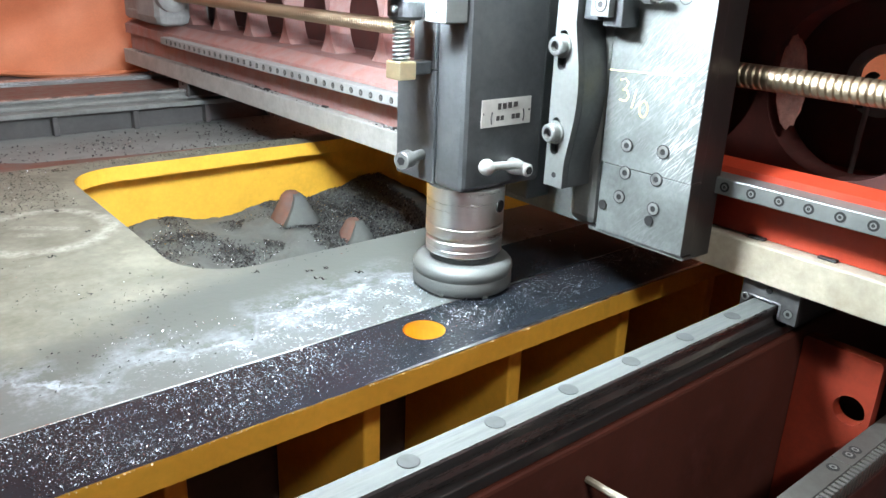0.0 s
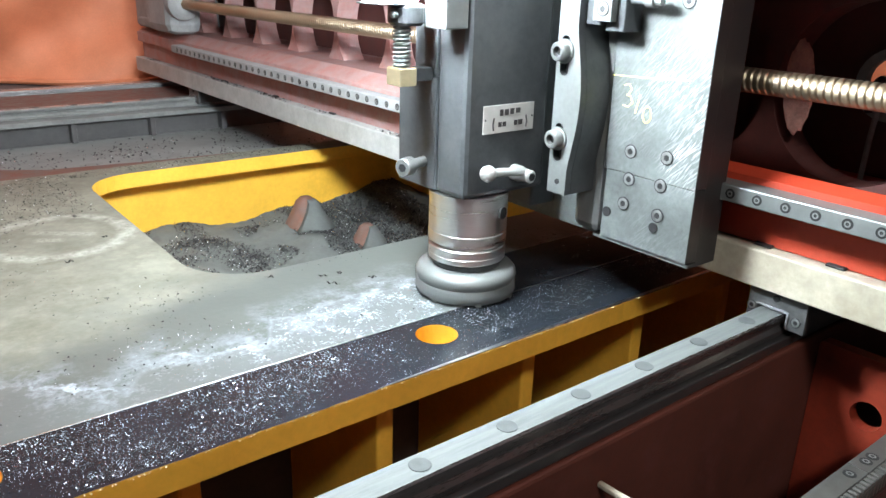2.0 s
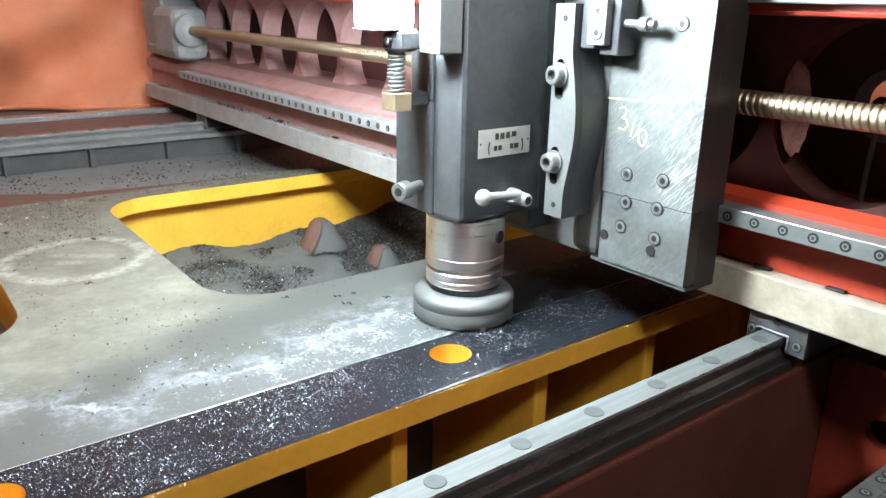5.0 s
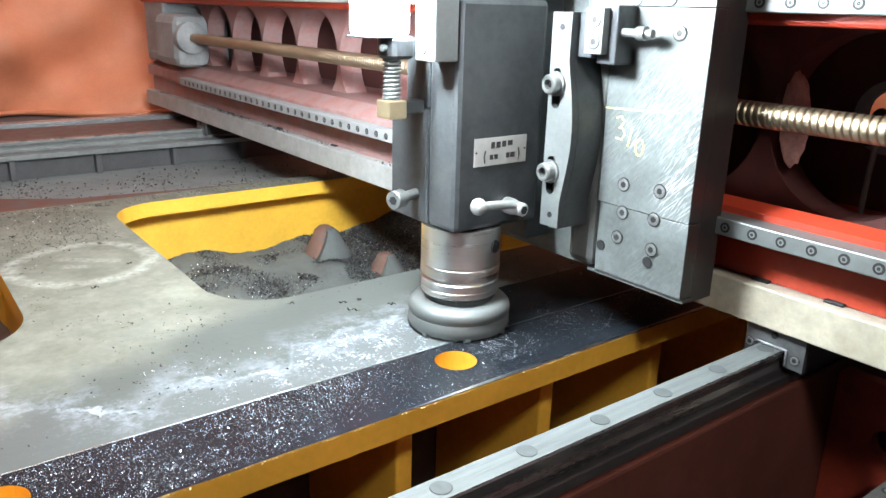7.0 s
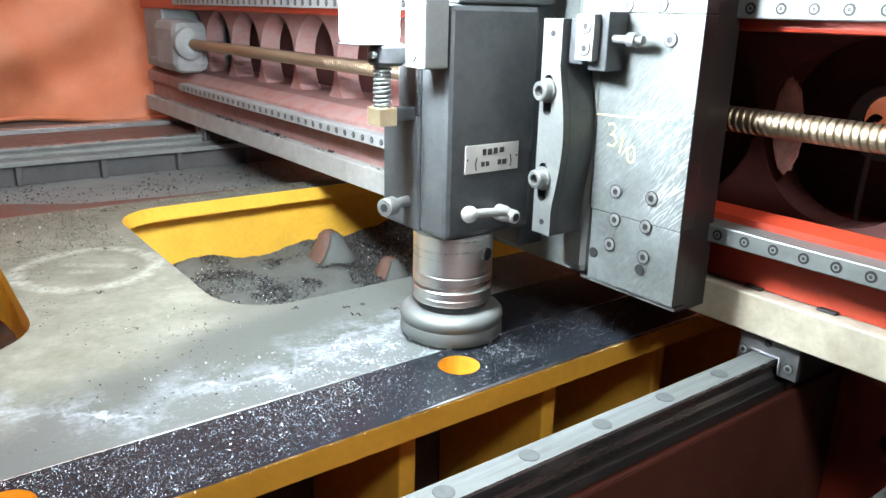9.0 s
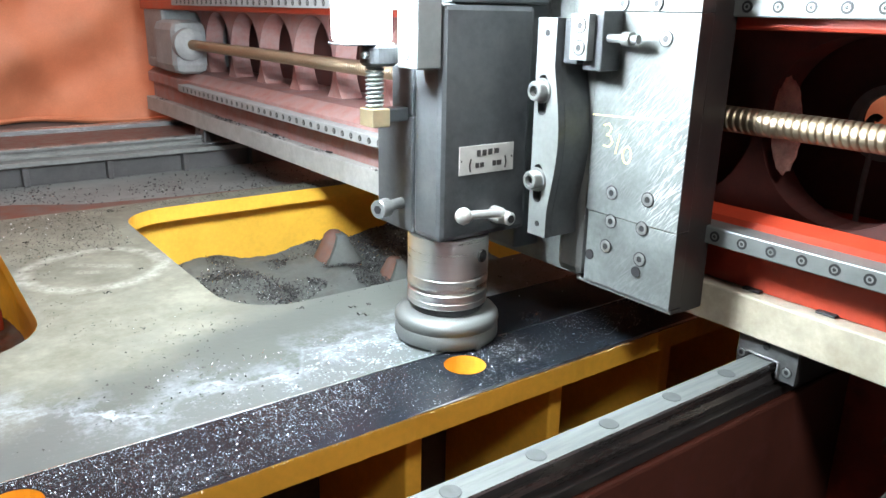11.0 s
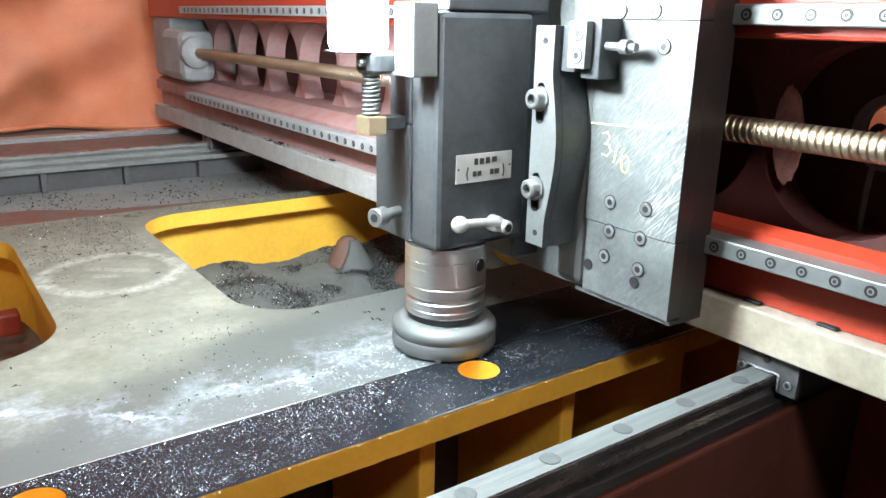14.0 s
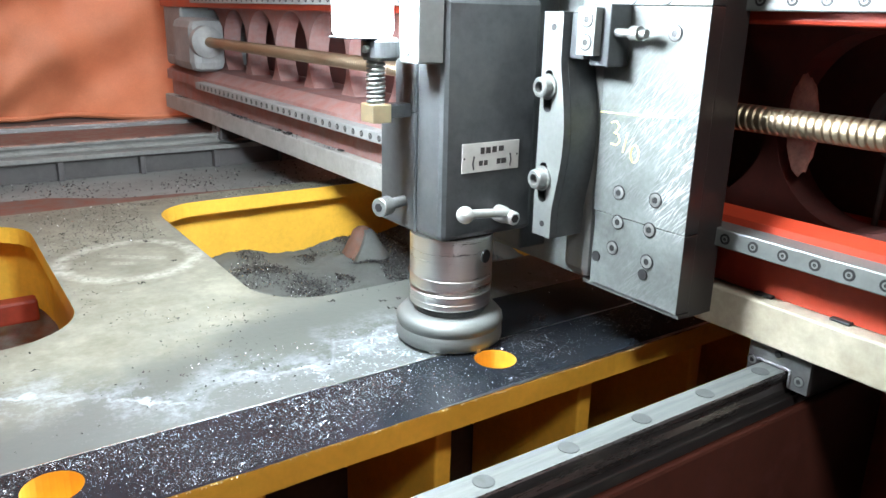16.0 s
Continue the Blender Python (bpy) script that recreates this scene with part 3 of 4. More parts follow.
part("far_edge", box(-1.5, 3.0, 2.87, 2.93, -0.003, 0.04, 0.004), RAILGREY, bed, "pale steel edge strip")
for i in range(-5, 9):
    x = 0.2945 + 0.2315 * i
    part("stiffener", box(x - 0.008, x + 0.008, 2.43, 2.461, -0.061, -0.004, 0.002), FARGREY, bed)


def guide_rail(y, label, material, side):
    ob = thing("guide_rail", (0.7, y, 0.013), label, "rail", group="guide rails of the bed")
    prof = [(-0.017, 0.0), (0.017, 0.0), (0.017, 0.007), (0.0125, 0.012), (0.0125, 0.018), (0.017, 0.022), (0.017, 0.028), (0.015, 0.030), (-0.015, 0.030), (-0.017, 0.028), (-0.017, 0.022), (-0.0125, 0.018), (-0.0125, 0.012), (-0.017, 0.007)]
    bm = bmesh.new()
    a = [bm.verts.new((-1.45, y + p, 0.0132 + q)) for p, q in prof]
    b = [bm.verts.new((2.95, y + p, 0.0132 + q)) for p, q in prof]
    for i in range(len(prof)):
        j = (i + 1) % len(prof)
        bm.faces.new((a[i], a[j], b[j], b[i]))
    bm.faces.new(a[::-1])
    bm.faces.new(b)
    bmesh.ops.recalc_face_normals(bm, faces=bm.faces)
    for f in bm.faces:
        f.material_index = 0 if f.normal.z > 0.9 else 1
    part("rail", bm, [material, side], ob)
    for i in range(-16, 25):
        x = 0.4422 + 0.1032 * i
        part("bolt_plug", lathe([(0.0105, 0.0), (0.0105, 0.0012), (0.0098, 0.0016)], (x, y, 0.0424), n=20), PLUG, ob)
    return ob


guide_rail(0.4445, "bright worn steel guide rail with plugged bolt holes", RAILSTEEL, BLACKRAIL)
guide_rail(2.49, "dusty oily steel guide rail on the far side", RAILGREY, GREY)


def gear_rack():
    ob = thing("gear_rack", (0.9, 0.285, -0.124), "grey steel gear rack with square teeth and bolts", "gear rack")
    part("bar", box(0.8862, 2.2, 0.276, 0.302, -0.124, -0.1, 0.001), RACKM, ob)
    part("bar", box(-0.2, 0.885, 0.276, 0.302, -0.124, -0.1, 0.001), RACKM, ob)
    bm = box(-0.0028, 0.0028, 0.264, 0.2755, -0.124, -0.1, 0.001)
    bmesh.ops.translate(bm, verts=bm.verts, vec=(0.5, 0, 0))
    tooth = part("tooth", bm, RACKM, ob)
    for i in range(1, 90):
        o = new("tooth", tooth.data)
        o.parent = ob
        o.location = (0.0095 * i, 0, 0)
    for x in (0.52, 0.7, 0.864, 0.9061, 0.9232, 1.1, 1.117, 1.3):
        placed("cap_screw", RACK_HOLE, (x, 0.289, -0.0998), (0, 0, 1), ob)


gear_rack()

# ---- workpiece ----
X0, X1 = -1.1, 1.45
OPEN_A = rounded(0.378, 1.3, 1.037, 1.757, 0.11)
OPEN_B = rounded(-0.52, 0.122, 1.075, 1.757, 0.11)
work = thing("machine_casting", (0, 1.2, -0.45), "yellow painted iron casting with a milled top and two deep openings", "casting")
part("top_plate", slab(rounded(X0, X1, 0.7555, 1.83, 0.004), [OPEN_A, OPEN_B], -0.034, 0.0), [PLATETOP, YELLOW], work, "dusty grey ground top splashed with milky coolant")
BOLT_HOLES = [(0.5605, 0.7075), (0.0235, 0.7075), (-0.5135, 0.7075)]


def milled_edge():
    # the front edge of the casting is slightly ragged
    n = 160
    front = [(X0 + (X1 - 0.05 - X0) * i / n, 0.633 + 0.0014 * noise.noise(Vector((i * 0.9, 0, 0))) + 0.001 * noise.noise(Vector((i * 0.21, 4, 0)))) for i in range(n + 1)]
    corner = [(X1 - 0.05 + 0.05 * math.sin(radians(a)), 0.683 - 0.05 * math.cos(radians(a))) for a in range(15, 91, 15)]
    outline = front + corner + [(X1, 0.7545), (X0, 0.7545)]
    return slab(outline, [circle(x, y, 0.0285) for x, y in BOLT_HOLES], -0.032, 0.0004)


part("milled_strip", milled_edge(), [MILLED, YELLOW], work, "freshly milled strip, dark reflection painted in, with yellow painted edge")
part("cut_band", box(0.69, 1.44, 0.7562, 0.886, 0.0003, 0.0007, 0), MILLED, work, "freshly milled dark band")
part("edge_chamfer", slab([(0.42, 0.634), (1.36, 0.634), (1.36, 0.6395), (0.62, 0.6395), (0.5, 0.6375)], [], 0.0003, 0.0013), STEEL, work, "bright chamfered edge")
part("burr", box(X0, X1 - 0.06, 0.754, 0.7556, 0.0002, 0.0013, 0.0003), STEEL, work, "bright thin burr line")
for x, y in BOLT_HOLES:
    part("bolt_bore", slab(circle(x, y, 0.034), [circle(x, y, 0.0285)], -0.0523, -0.0322), [YELLOW, YELLOW], work, "yellow painted bore")
    part("bore_floor", lathe([(0.034, -0.056), (0.034, -0.0525)], (x, y, 0)), YELLOW, work, "yellow painted floor of a bolt hole")
for o in ((0.338, 1.34, 0.997, 1.8265), (-0.56, 0.162, 1.035, 1.8265)):
    bm = slab(rounded(*o, 0.125), [rounded(o[0] + 0.01, o[1] - 0.01, o[2] + 0.01, o[3] - 0.01, 0.115)], -0.44, -0.035)
    for f in bm.faces:
        f.material_index = 0
    part("opening_wall", bm, YELLOW, work, "yellow painted inner wall of an opening")
part("front_web", box(X0, X1, 0.955, 0.985, -0.44, -0.035, 0.003), BAY_SHADE, work)
part("base_flange", box(X0, X1, 0.66, 0.954, -0.44, -0.41, 0.003), BAY_SHADE, work)
for i in range(-5, 4):
    x = 0.4605 + 0.2555 * i
    part("rib", box(x, x + 0.026, 0.698, 0.954, -0.409, -0.034, 0.004), YELLOW, work)
part("end_wall", box(1.405, 1.44, 0.70, 0.954, -0.409, -0.034, 0.004), YELLOW, work)
part("sealing_strip", slab([(X0, 1.8285), (X1, 1.8285), (X1, 1.99), (0.9, 2.05), (0.6, 2.075), (0.38, 2.11), (0.22, 2.2), (X0, 2.27)], [], -0.0605, -0.054), [REDOX, REDOX], work, "dull red primer along the casting")


def heap(name, x0, x1, y0, y1, base, seed, tall):
    bm = bmesh.new()
    nx, ny = 90, 90
    g = []
    for i in range(nx + 1):
        row = []
        for j in range(ny + 1):
            x, y = x0 + (x1 - x0) * i / nx, y0 + (y1 - y0) * j / ny
            h = base + tall * (noise.noise(Vector((x * 4.5, y * 4.5, seed))) + 0.45 * noise.noise(Vector((x * 13, y * 13, seed + 5))))
            h += 0.006 * noise.noise(Vector((x * 45, y * 45, seed + 8)))
            h += 0.05 * max(0, (y - 1.45) / 0.3)
            row.append(bm.verts.new((x, y, h)))
        g.append(row)
    for i in range(nx):
        for j in range(ny):
            bm.faces.new((g[i][j], g[i + 1][j], g[i + 1][j + 1], g[i][j + 1]))
    fn = lambda x, y: base + tall * (noise.noise(Vector((x * 4.5, y * 4.5, seed))) + 0.45 * noise.noise(Vector((x * 13, y * 13, seed + 5)))) + 0.05 * max(0, (y - 1.45) / 0.3)
    return bm, fn


bm, pit_a = heap("chip_heap", 0.34, 1.335, 1.0, 1.82, -0.226, 2.0, 0.036)
solo("chip_heap", bm, DUST, "heap of grey iron dust and dark chips in an opening", "chip heap", "stuff", smooth=True)
bm, pit_b = heap("chip_heap", -0.555, 0.158, 1.04, 1.82, -0.27, 7.0, 0.03)
solo("chip_heap", bm, RUST, "dusty red oxide residue with iron dust in an opening", "chip heap", "stuff", smooth=True)


def cast_boss(x, y, r, h):
    z = pit_a(x, y) - 0.02
    prof = [(1.9, 0.0), (1.4, 0.35), (1.0, 0.65), (0.8, 0.85), (0.45, 0.97), (0.1, 1.0)]
    ob = thing("cast_boss", (x, y, z), "round red primed boss half buried in iron dust", "boss")
    part("body", lathe([(r * k, z + h * q) for k, q in prof], (x, y, 0), n=28), BOSSM, ob, smooth=True)
    # dust that has slid down one flank
    bm = bmesh.new()
    rows = []
    for k, q in ((2.3, -0.02), (1.75, 0.3), (1.3, 0.62), (1.02, 0.84), (0.7, 0.95)):
        half = 75 - 42 * max(q, 0)
        row = []
        for i in range(15):
            f = i / 7 - 1
            a = radians(-70 + half * f + 9 * noise.noise(Vector((q * 7, x * 9, f))))
            lift = 0.97 + 0.1 * (1 - f * f) - (0.12 if abs(f) > 0.99 else 0)
            row.append(bm.verts.new((x + r * k * lift * math.cos(a), y + r * k * lift * math.sin(a), z + h * q)))
        rows.append(row)
    for p, q in zip(rows, rows[1:]):
        for i in range(14):
            bm.faces.new((p[i], p[i + 1], q[i + 1], q[i]))
    sheet = part("dust_slide", bm, DUST, ob, "grey iron dust clinging to its flank", smooth=True)
    sheet.modifiers.new("thickness", "SOLIDIFY").thickness = 0.003


for place in ((0.905, 1.715, 0.033, 0.088), (1.005, 1.575, 0.026, 0.06)):
    cast_boss(*place)
# red bar across the other opening
solo("red_bar", box(-0.5, 0.118, 1.66, 1.7, -0.19, -0.142, 0.006), RED_DEEP, "dull red painted bar lying across an opening", "bar")


# ---- gantry ----
gantry = thing("gantry", (1.0, 1.6, 0.045), "red gantry beam with steel slab, rails and ball screw", "gantry")
Y0, Y1 = -0.25, 3.02
part("base_slab", box(0.922, 1.25, Y0, 0.78, 0.0705, 0.1213, 0.0025), BEIGE, gantry, "stained pale ground iron slab")
part("base_slab", box(0.922, 1.25, 0.7802, Y1, 0.0705, 0.1213, 0.0025), SLAB_HAZED, gantry, "dusty grey ground iron slab, paled by painted haze")
for y0, y1, paint, text in ((Y0, 0.95, RED, "bright red painted lower chord"), (0.95, Y1 - 0.02, RED_HAZED, "dusty red lower chord, paled by painted haze")):
    bm = bmesh.new()
    prof = [(0.947, 0.1223), (1.2, 0.1223), (1.2, 0.235), (0.968, 0.235), (0.93, 0.212), (0.93, 0.18), (0.947, 0.179)]
    if paint is RED:
        # near stretch cut away behind its ridge, in place of the upper chord's shadow
        prof[2:4] = [(1.2, 0.192), (0.975, 0.192), (0.951, 0.221)]
    n = len(prof)
    a = [bm.verts.new((x, y0, z)) for x, z in prof]
    b = [bm.verts.new((x, y1, z)) for x, z in prof]
    for i in range(n):
        bm.faces.new((a[i], a[(i + 1) % n], b[(i + 1) % n], b[i]))
    bm.faces.new(a[::-1])
    bm.faces.new(b)
    bmesh.ops.recalc_face_normals(bm, faces=bm.faces)
    part("lower_chord", bm, paint, gantry, text)
part("upper_chord", box(0.922, 1.2, Y0, Y1 - 0.02, 0.437, 0.66, 0.005), RED, gantry, "red painted upper chord")
hole_at = lambda i: [(1.842 + (0.2345 if i < 0 else 0.227) * i + 0.1115 * y, 0.317 + 0.1165 * z) for y, z in circle(0, 0, 1.0, 40)]
for y0, y1, first, last, paint, text in ((Y0, 0.7867, -8, -5, WEB_SHADE, "red web with painted shade, pierced by round holes"), (0.787, Y1 - 0.03, -4, 4, RED_HAZED, "dusty red web with painted haze, pierced by round holes")):
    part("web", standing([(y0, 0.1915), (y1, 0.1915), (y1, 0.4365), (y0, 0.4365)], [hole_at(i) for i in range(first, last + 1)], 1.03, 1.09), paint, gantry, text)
part("back_plate", standing([(Y0, 0.1915), (Y1 - 0.03, 0.1915), (Y1 - 0.03, 0.4365), (Y0, 0.4365)], [circle(0.443, 0.322, 0.044)], 1.16, 1.18), WEB_SHADE, gantry, "red back plate of the beam, shade painted in")
part("bush", slab_ring(0.443, 0.322, 0.05, 0.037, 1.146, 1.1598), GREY, gantry, "grey bush in the back plate")
# Pale pad stands for the light that falls on this hole's rim.
part("rim_light_patch", lens_pad(1.0255, 0.51, 0.319, 0.0205, 0.061, 0.012), RIM_LIGHT, gantry, "pale patch for the lit, dusty rim of a hole", smooth=True)
part("cable_pipe", tube([(1.12, 0.448, 0.193), (1.12, 0.447, 0.25), (1.12, 0.444, 0.3)], 0.004), GREY, gantry)
for z in (0.1925, 0.4625):
    for y0, y1, metal in ((Y0, 0.9, BRACKET), (0.9005, 2.55, BEAM_HAZED)):
        part("beam_rail", box(0.896, 0.9295 if z < 0.3 else 0.9215, y0, y1, z - 0.0115, z + 0.0115, 0.002), metal, gantry, "steel beam rail with bolt holes")
    off = 0.4332 if z < 0.3 else 0.4302
    for i in range(-8, 56):
        placed("rail_bolt", RAIL_HOLE, (0.8958, off + 0.0375 * i, z), (-1, 0, 0), gantry)
part("ball_screw", helix(0.0158, 0.0092, 2.95, 0.002, (0.9275, -0.25, 0.3325), (0, 1, 0), width=0.42), SCREWM, gantry, "bronze-tinted ball screw", smooth=True, sharp=False)
part("bearing_block", box(0.885, 1.0, 2.52, 2.75, 0.2355, 0.405, 0.03), BEAM_HAZED, gantry)
part("bearing_flange", lathe([(0.05, 0), (0.05, 0.03), (0.035, 0.045), (0.02, 0.05)], (0.9275, 2.519, 0.3325), (0, -1, 0)), BEAM_HAZED, gantry, smooth=True)
part("end_plate", box(0.93, 1.2, 2.78, 2.99, 0.2365, 0.9, 0.01), BEAM_HAZED, gantry, "grey end column")
part("end_foot", box(0.925, 1.0, 2.62, 2.95, 0.2363, 0.27, 0.006), BEAM_HAZED, gantry)
for y in (0.4445, 2.49):
    for name, x0, x1, inset, material, text in (
            ("rail_carriage", 0.941, 1.15, 0.0025, PAD_SHADE, ""),
            ("wiper", 0.934, 0.9405, 0.0, FOOTM, "greasy steel end wiper of the carriage")):
        a, b = y - 0.0455 + inset, y + 0.0345 - inset
        low = 0.0235 + inset
        part(name, standing([(a, low), (y - 0.0215, low), (y - 0.0215, 0.0455), (y + 0.0195, 0.0455), (y + 0.0195, low), (b, low), (b, 0.0702), (a, 0.0702)], [], x0, x1), material, gantry, text)
    for dy, z in ((-0.034, 0.037), (0.0285, 0.041)):
        placed("cap_screw", SCREW_S, (0.934, y + dy, z), (-1, 0, 0), gantry)
    part("grease_port", lathe([(0.0045, 0.0), (0.0045, 0.0015), (0.003, 0.002)], (0.934, y - 0.004, 0.0605), (-1, 0, 0), n=16), HOLE, gantry)
    rim = [(-0.0225, 0.026 + 0.0035 * k) for k in range(6)] + [(-0.021 + 0.0037 * k, 0.0463) for k in range(12)] + [(0.021, 0.0435 - 0.003 * k) for k in range(2)]
    part("grease_bead", tube([(0.9325 + 0.0015 * noise.noise(Vector((k * 0.9, y, 0))), y + d, h + 0.0016 * noise.noise(Vector((k * 0.7, y, 3)))) for k, (d, h) in enumerate(rim)], 0.0017), GREASE, gantry, "squeezed-out grey grease with bright chips", smooth=True)
for y in (0.476, 0.380, 0.284, 1.3, 1.6, 1.9):
    # Dark raised blocks stand in for half-moon recesses and their shade.
    part("clamp_notch", box(0.9385, 0.9478, y - 0.012, y + 0.012, 0.1214, 0.125, 0.0012), HOLE, gantry)
part("hose", tube([(1.135, 0.452 + 0.012 * math.cos(a / 10), 0.3 + 0.03 * math.sin(a / 10)) for a in range(-6, 22, 2)], 0.005), HOLE, gantry, "dark bent hose", smooth=True)

# lamp on the gantry
part("lamp_arm", tube([(0.95, 1.05, 0.66), (0.93, 1.04, 0.8), (0.62, 0.9, 0.86), (0.42, 0.75, 0.68)], 0.008), BLACK, gantry)
LAMP = look((0.42, 0.75, 0.63), (0.82, 0.78, 0.2))
bm = box(-0.085, 0.085, -0.065, 0.065, 0.004, 0.03, 0.004)
bm.transform(LAMP)
part("lamp_housing", bm, BLACK, gantry)
bm = box(-0.075, 0.075, -0.055, 0.055, 0.0, 0.0035, 0)
bm.transform(LAMP)
part("lamp_face", bm, LED, gantry, "glaring white lamp face")
# ---- milling head ----
head = thing("milling_head", (0.710, 0.807, 0.0), "black milling head with steel nose on a grey slide", "milling head")
PX = 0.836


def faced(bm):
    """Slot 0 on the faces towards the cut, slot 1 on the rest."""
    for f in bm.faces:
        f.material_index = 0 if f.normal.x < -0.5 else 1
    return bm


for name, box_of, text in (
        ("slide_plate", (PX, 0.86, 0.5205, 0.668, 0.2015, 0.4545), "scratched grey steel plate with chalk writing"),
        ("slide_plate", (PX, 0.86, 0.5205, 0.668, 0.455, 0.8), "scratched grey steel plate"),
        ("lower_plate", (PX + 0.0008, 0.86, 0.5205, 0.664, 0.103, 0.2008), "grey steel plate with cap screws"),
        ("foot_strip", (PX + 0.004, 0.86, 0.5185, 0.68, 0.097, 0.1025), "narrow steel strip under the plates"),
        ("saddle", (0.8605, 0.905, 0.5215, 1.0, 0.094, 0.8), "steel saddle, its sides' shade painted black")):
    # Faces turned away from the lamp get black, painting their shade.
    bm = box(*box_of, 0.001)
    bm.normal_update()
    part(name, faced(bm), [PLATEM, PAD_SHADE], head, text)
# Lighter steel strip stands for the slide's lit surface beside the bracket.
part("lit_slide_strip", box(0.8365, 0.8602, 0.6685, 0.72, 0.103, 0.8, 0.012), BRACKET, head, "lighter strip for the lit slide beside the bracket")
for y, z in ((0.6251, 0.2318), (0.5672, 0.2344), (0.5643, 0.4257)):
    placed("cap_screw", SCREW_M, (PX - 0.0005, y, z), (-1, 0, 0), head)
for y, z in ((0.623, 0.1942), (0.572, 0.1965), (0.628, 0.159), (0.5709, 0.1564)):
    placed("cap_screw", SCREW_M, (PX, y, z), (-1, 0, 0), head)
for y, z in ((0.6333, 0.4645), (0.5823, 0.4645)):
    placed("cap_screw", SCREW_M, (PX - 0.0005, y, z), (-1, 0, 0), head)
for y, z in ((0.655, 0.1407), (0.575, 0.1386)):
    part("bolt_hole", lathe([(0.007, 0), (0.007, 0.0012)], (PX, y, z), (-1, 0, 0), n=18), HOLE, head)


def stroke(points, r, material, name, label):
    part(name, tube([(PX - 0.0003, y, z) for y, z in points], r * 0.88, 5), material, head, label)


# chalk line and the number 310
stroke([(0.668, 0.3275), (0.63, 0.329), (0.59, 0.331), (0.5496, 0.334)], 0.0009, CHALK, "chalk_line", "yellow chalk line")
stroke([(0.6475, 0.3165), (0.640, 0.319), (0.6345, 0.3135), (0.6385, 0.3065), (0.6425, 0.3045), (0.6355, 0.3035), (0.6315, 0.296), (0.6375, 0.2895), (0.646, 0.2905)], 0.0012, CHALK, "chalk_digit", "yellow chalk figure 3")
stroke([(0.6205, 0.3075), (0.6255, 0.2825)], 0.0012, CHALK, "chalk_digit", "yellow chalk figure 1")
stroke([(0.6065 + 0.0065 * math.cos(a / 12 * 6.2832), 0.2835 + 0.0105 * math.sin(a / 12 * 6.2832)) for a in range(13)], 0.0012, CHALK, "chalk_digit", "yellow chalk figure 0")
stroke([(0.556, 0.331), (0.548, 0.328), (0.545, 0.333)], 0.0012, BLUE, "marker_smear", "blue marker smear")

# housing
part("housing", box(0.657, 0.81, 0.757, 0.8195, 0.157, 0.461, 0.008), BLACK, head, "worn black oxide spindle housing")
part("side_block", box(0.6572, 0.81, 0.82, 0.91, 0.157, 0.317, 0.003), BLACK, head)
part("side_block", box(0.6572, 0.81, 0.82, 0.872, 0.3174, 0.385, 0.003), BLACK, head)
part("upper_housing", box(0.672, 0.835, 0.759, 0.815, 0.4615, 0.8, 0.003), BLACK, head)
part("back_web", box(0.8105, 0.8595, 0.78, 0.9, 0.12, 0.8, 0.003), BLACK, head)
bm = lathe([(0.0572, 0.1565), (0.0572, 0.1), (0.0566, 0.0994), (0.0572, 0.0988), (0.0575, 0.098), (0.0575, 0.084), (0.0555, 0.0825)], (0.710, 0.807, 0), n=48)
nose = part("spindle_nose", bm, TURNED, head, "polished turned steel spindle nose", smooth=True)
part("drive_slot", lathe([(0.009, 0), (0.009, 0.0045)], (0.7265, 0.7545, 0.131), (0.3, -0.95, 0), n=20), HOLE, nose)
collar = lathe([(0.0515, 0.0823), (0.0515, 0.0785), (0.0555, 0.078), (0.0568, 0.0765), (0.0568, 0.066), (0.0563, 0.0655), (0.0568, 0.065), (0.0568, 0.0575), (0.0555, 0.056), (0.052, 0.0555)], (0.710, 0.807, 0), n=48)
part("collar", collar, TURNED, head, "polished steel collar with dark groove", smooth=True)
part("groove", lathe([(0.0505, 0.0553), (0.0505, 0.0455)], (0.710, 0.807, 0), n=40), BLACK, head)
# the cutter turns on the spindle; its own axis is the middle of the head's foot
bm = lathe([(0.047, 0.045), (0.062, 0.0455), (0.0695, 0.043), (0.0745, 0.037), (0.0755, 0.031), (0.0735, 0.026), (0.0728, 0.024), (0.0745, 0.021), (0.075, 0.008), (0.0725, 0.0032), (0.05, 0.0025)], (0.710, 0.807, 0), n=64)
cutter = part("face_mill", bm, CUTTERM, head, "round grey face mill, spinning", smooth=True)
for i in range(7):
    a = 2 * math.pi * i / 7
    bm = box(0.062, 0.0742, -0.004, 0.004, 0.0008, 0.006, 0.0006)
    bmesh.ops.rotate(bm, verts=bm.verts, cent=(0, 0, 0), matrix=Matrix.Rotation(a, 3, "Z"))
    bmesh.ops.translate(bm, verts=bm.verts, vec=(0.710, 0.807, 0))
    part("insert", bm, CUTTERM, cutter)

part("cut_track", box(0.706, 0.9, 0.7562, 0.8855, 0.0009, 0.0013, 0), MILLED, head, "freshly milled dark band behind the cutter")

# label on the housing
label = part("label_plate", box(0.6865, 0.7795, 0.7555, 0.7568, 0.246, 0.284, 0.0005), LABELM, head, "scratched aluminium label with arrows and unreadable writing")
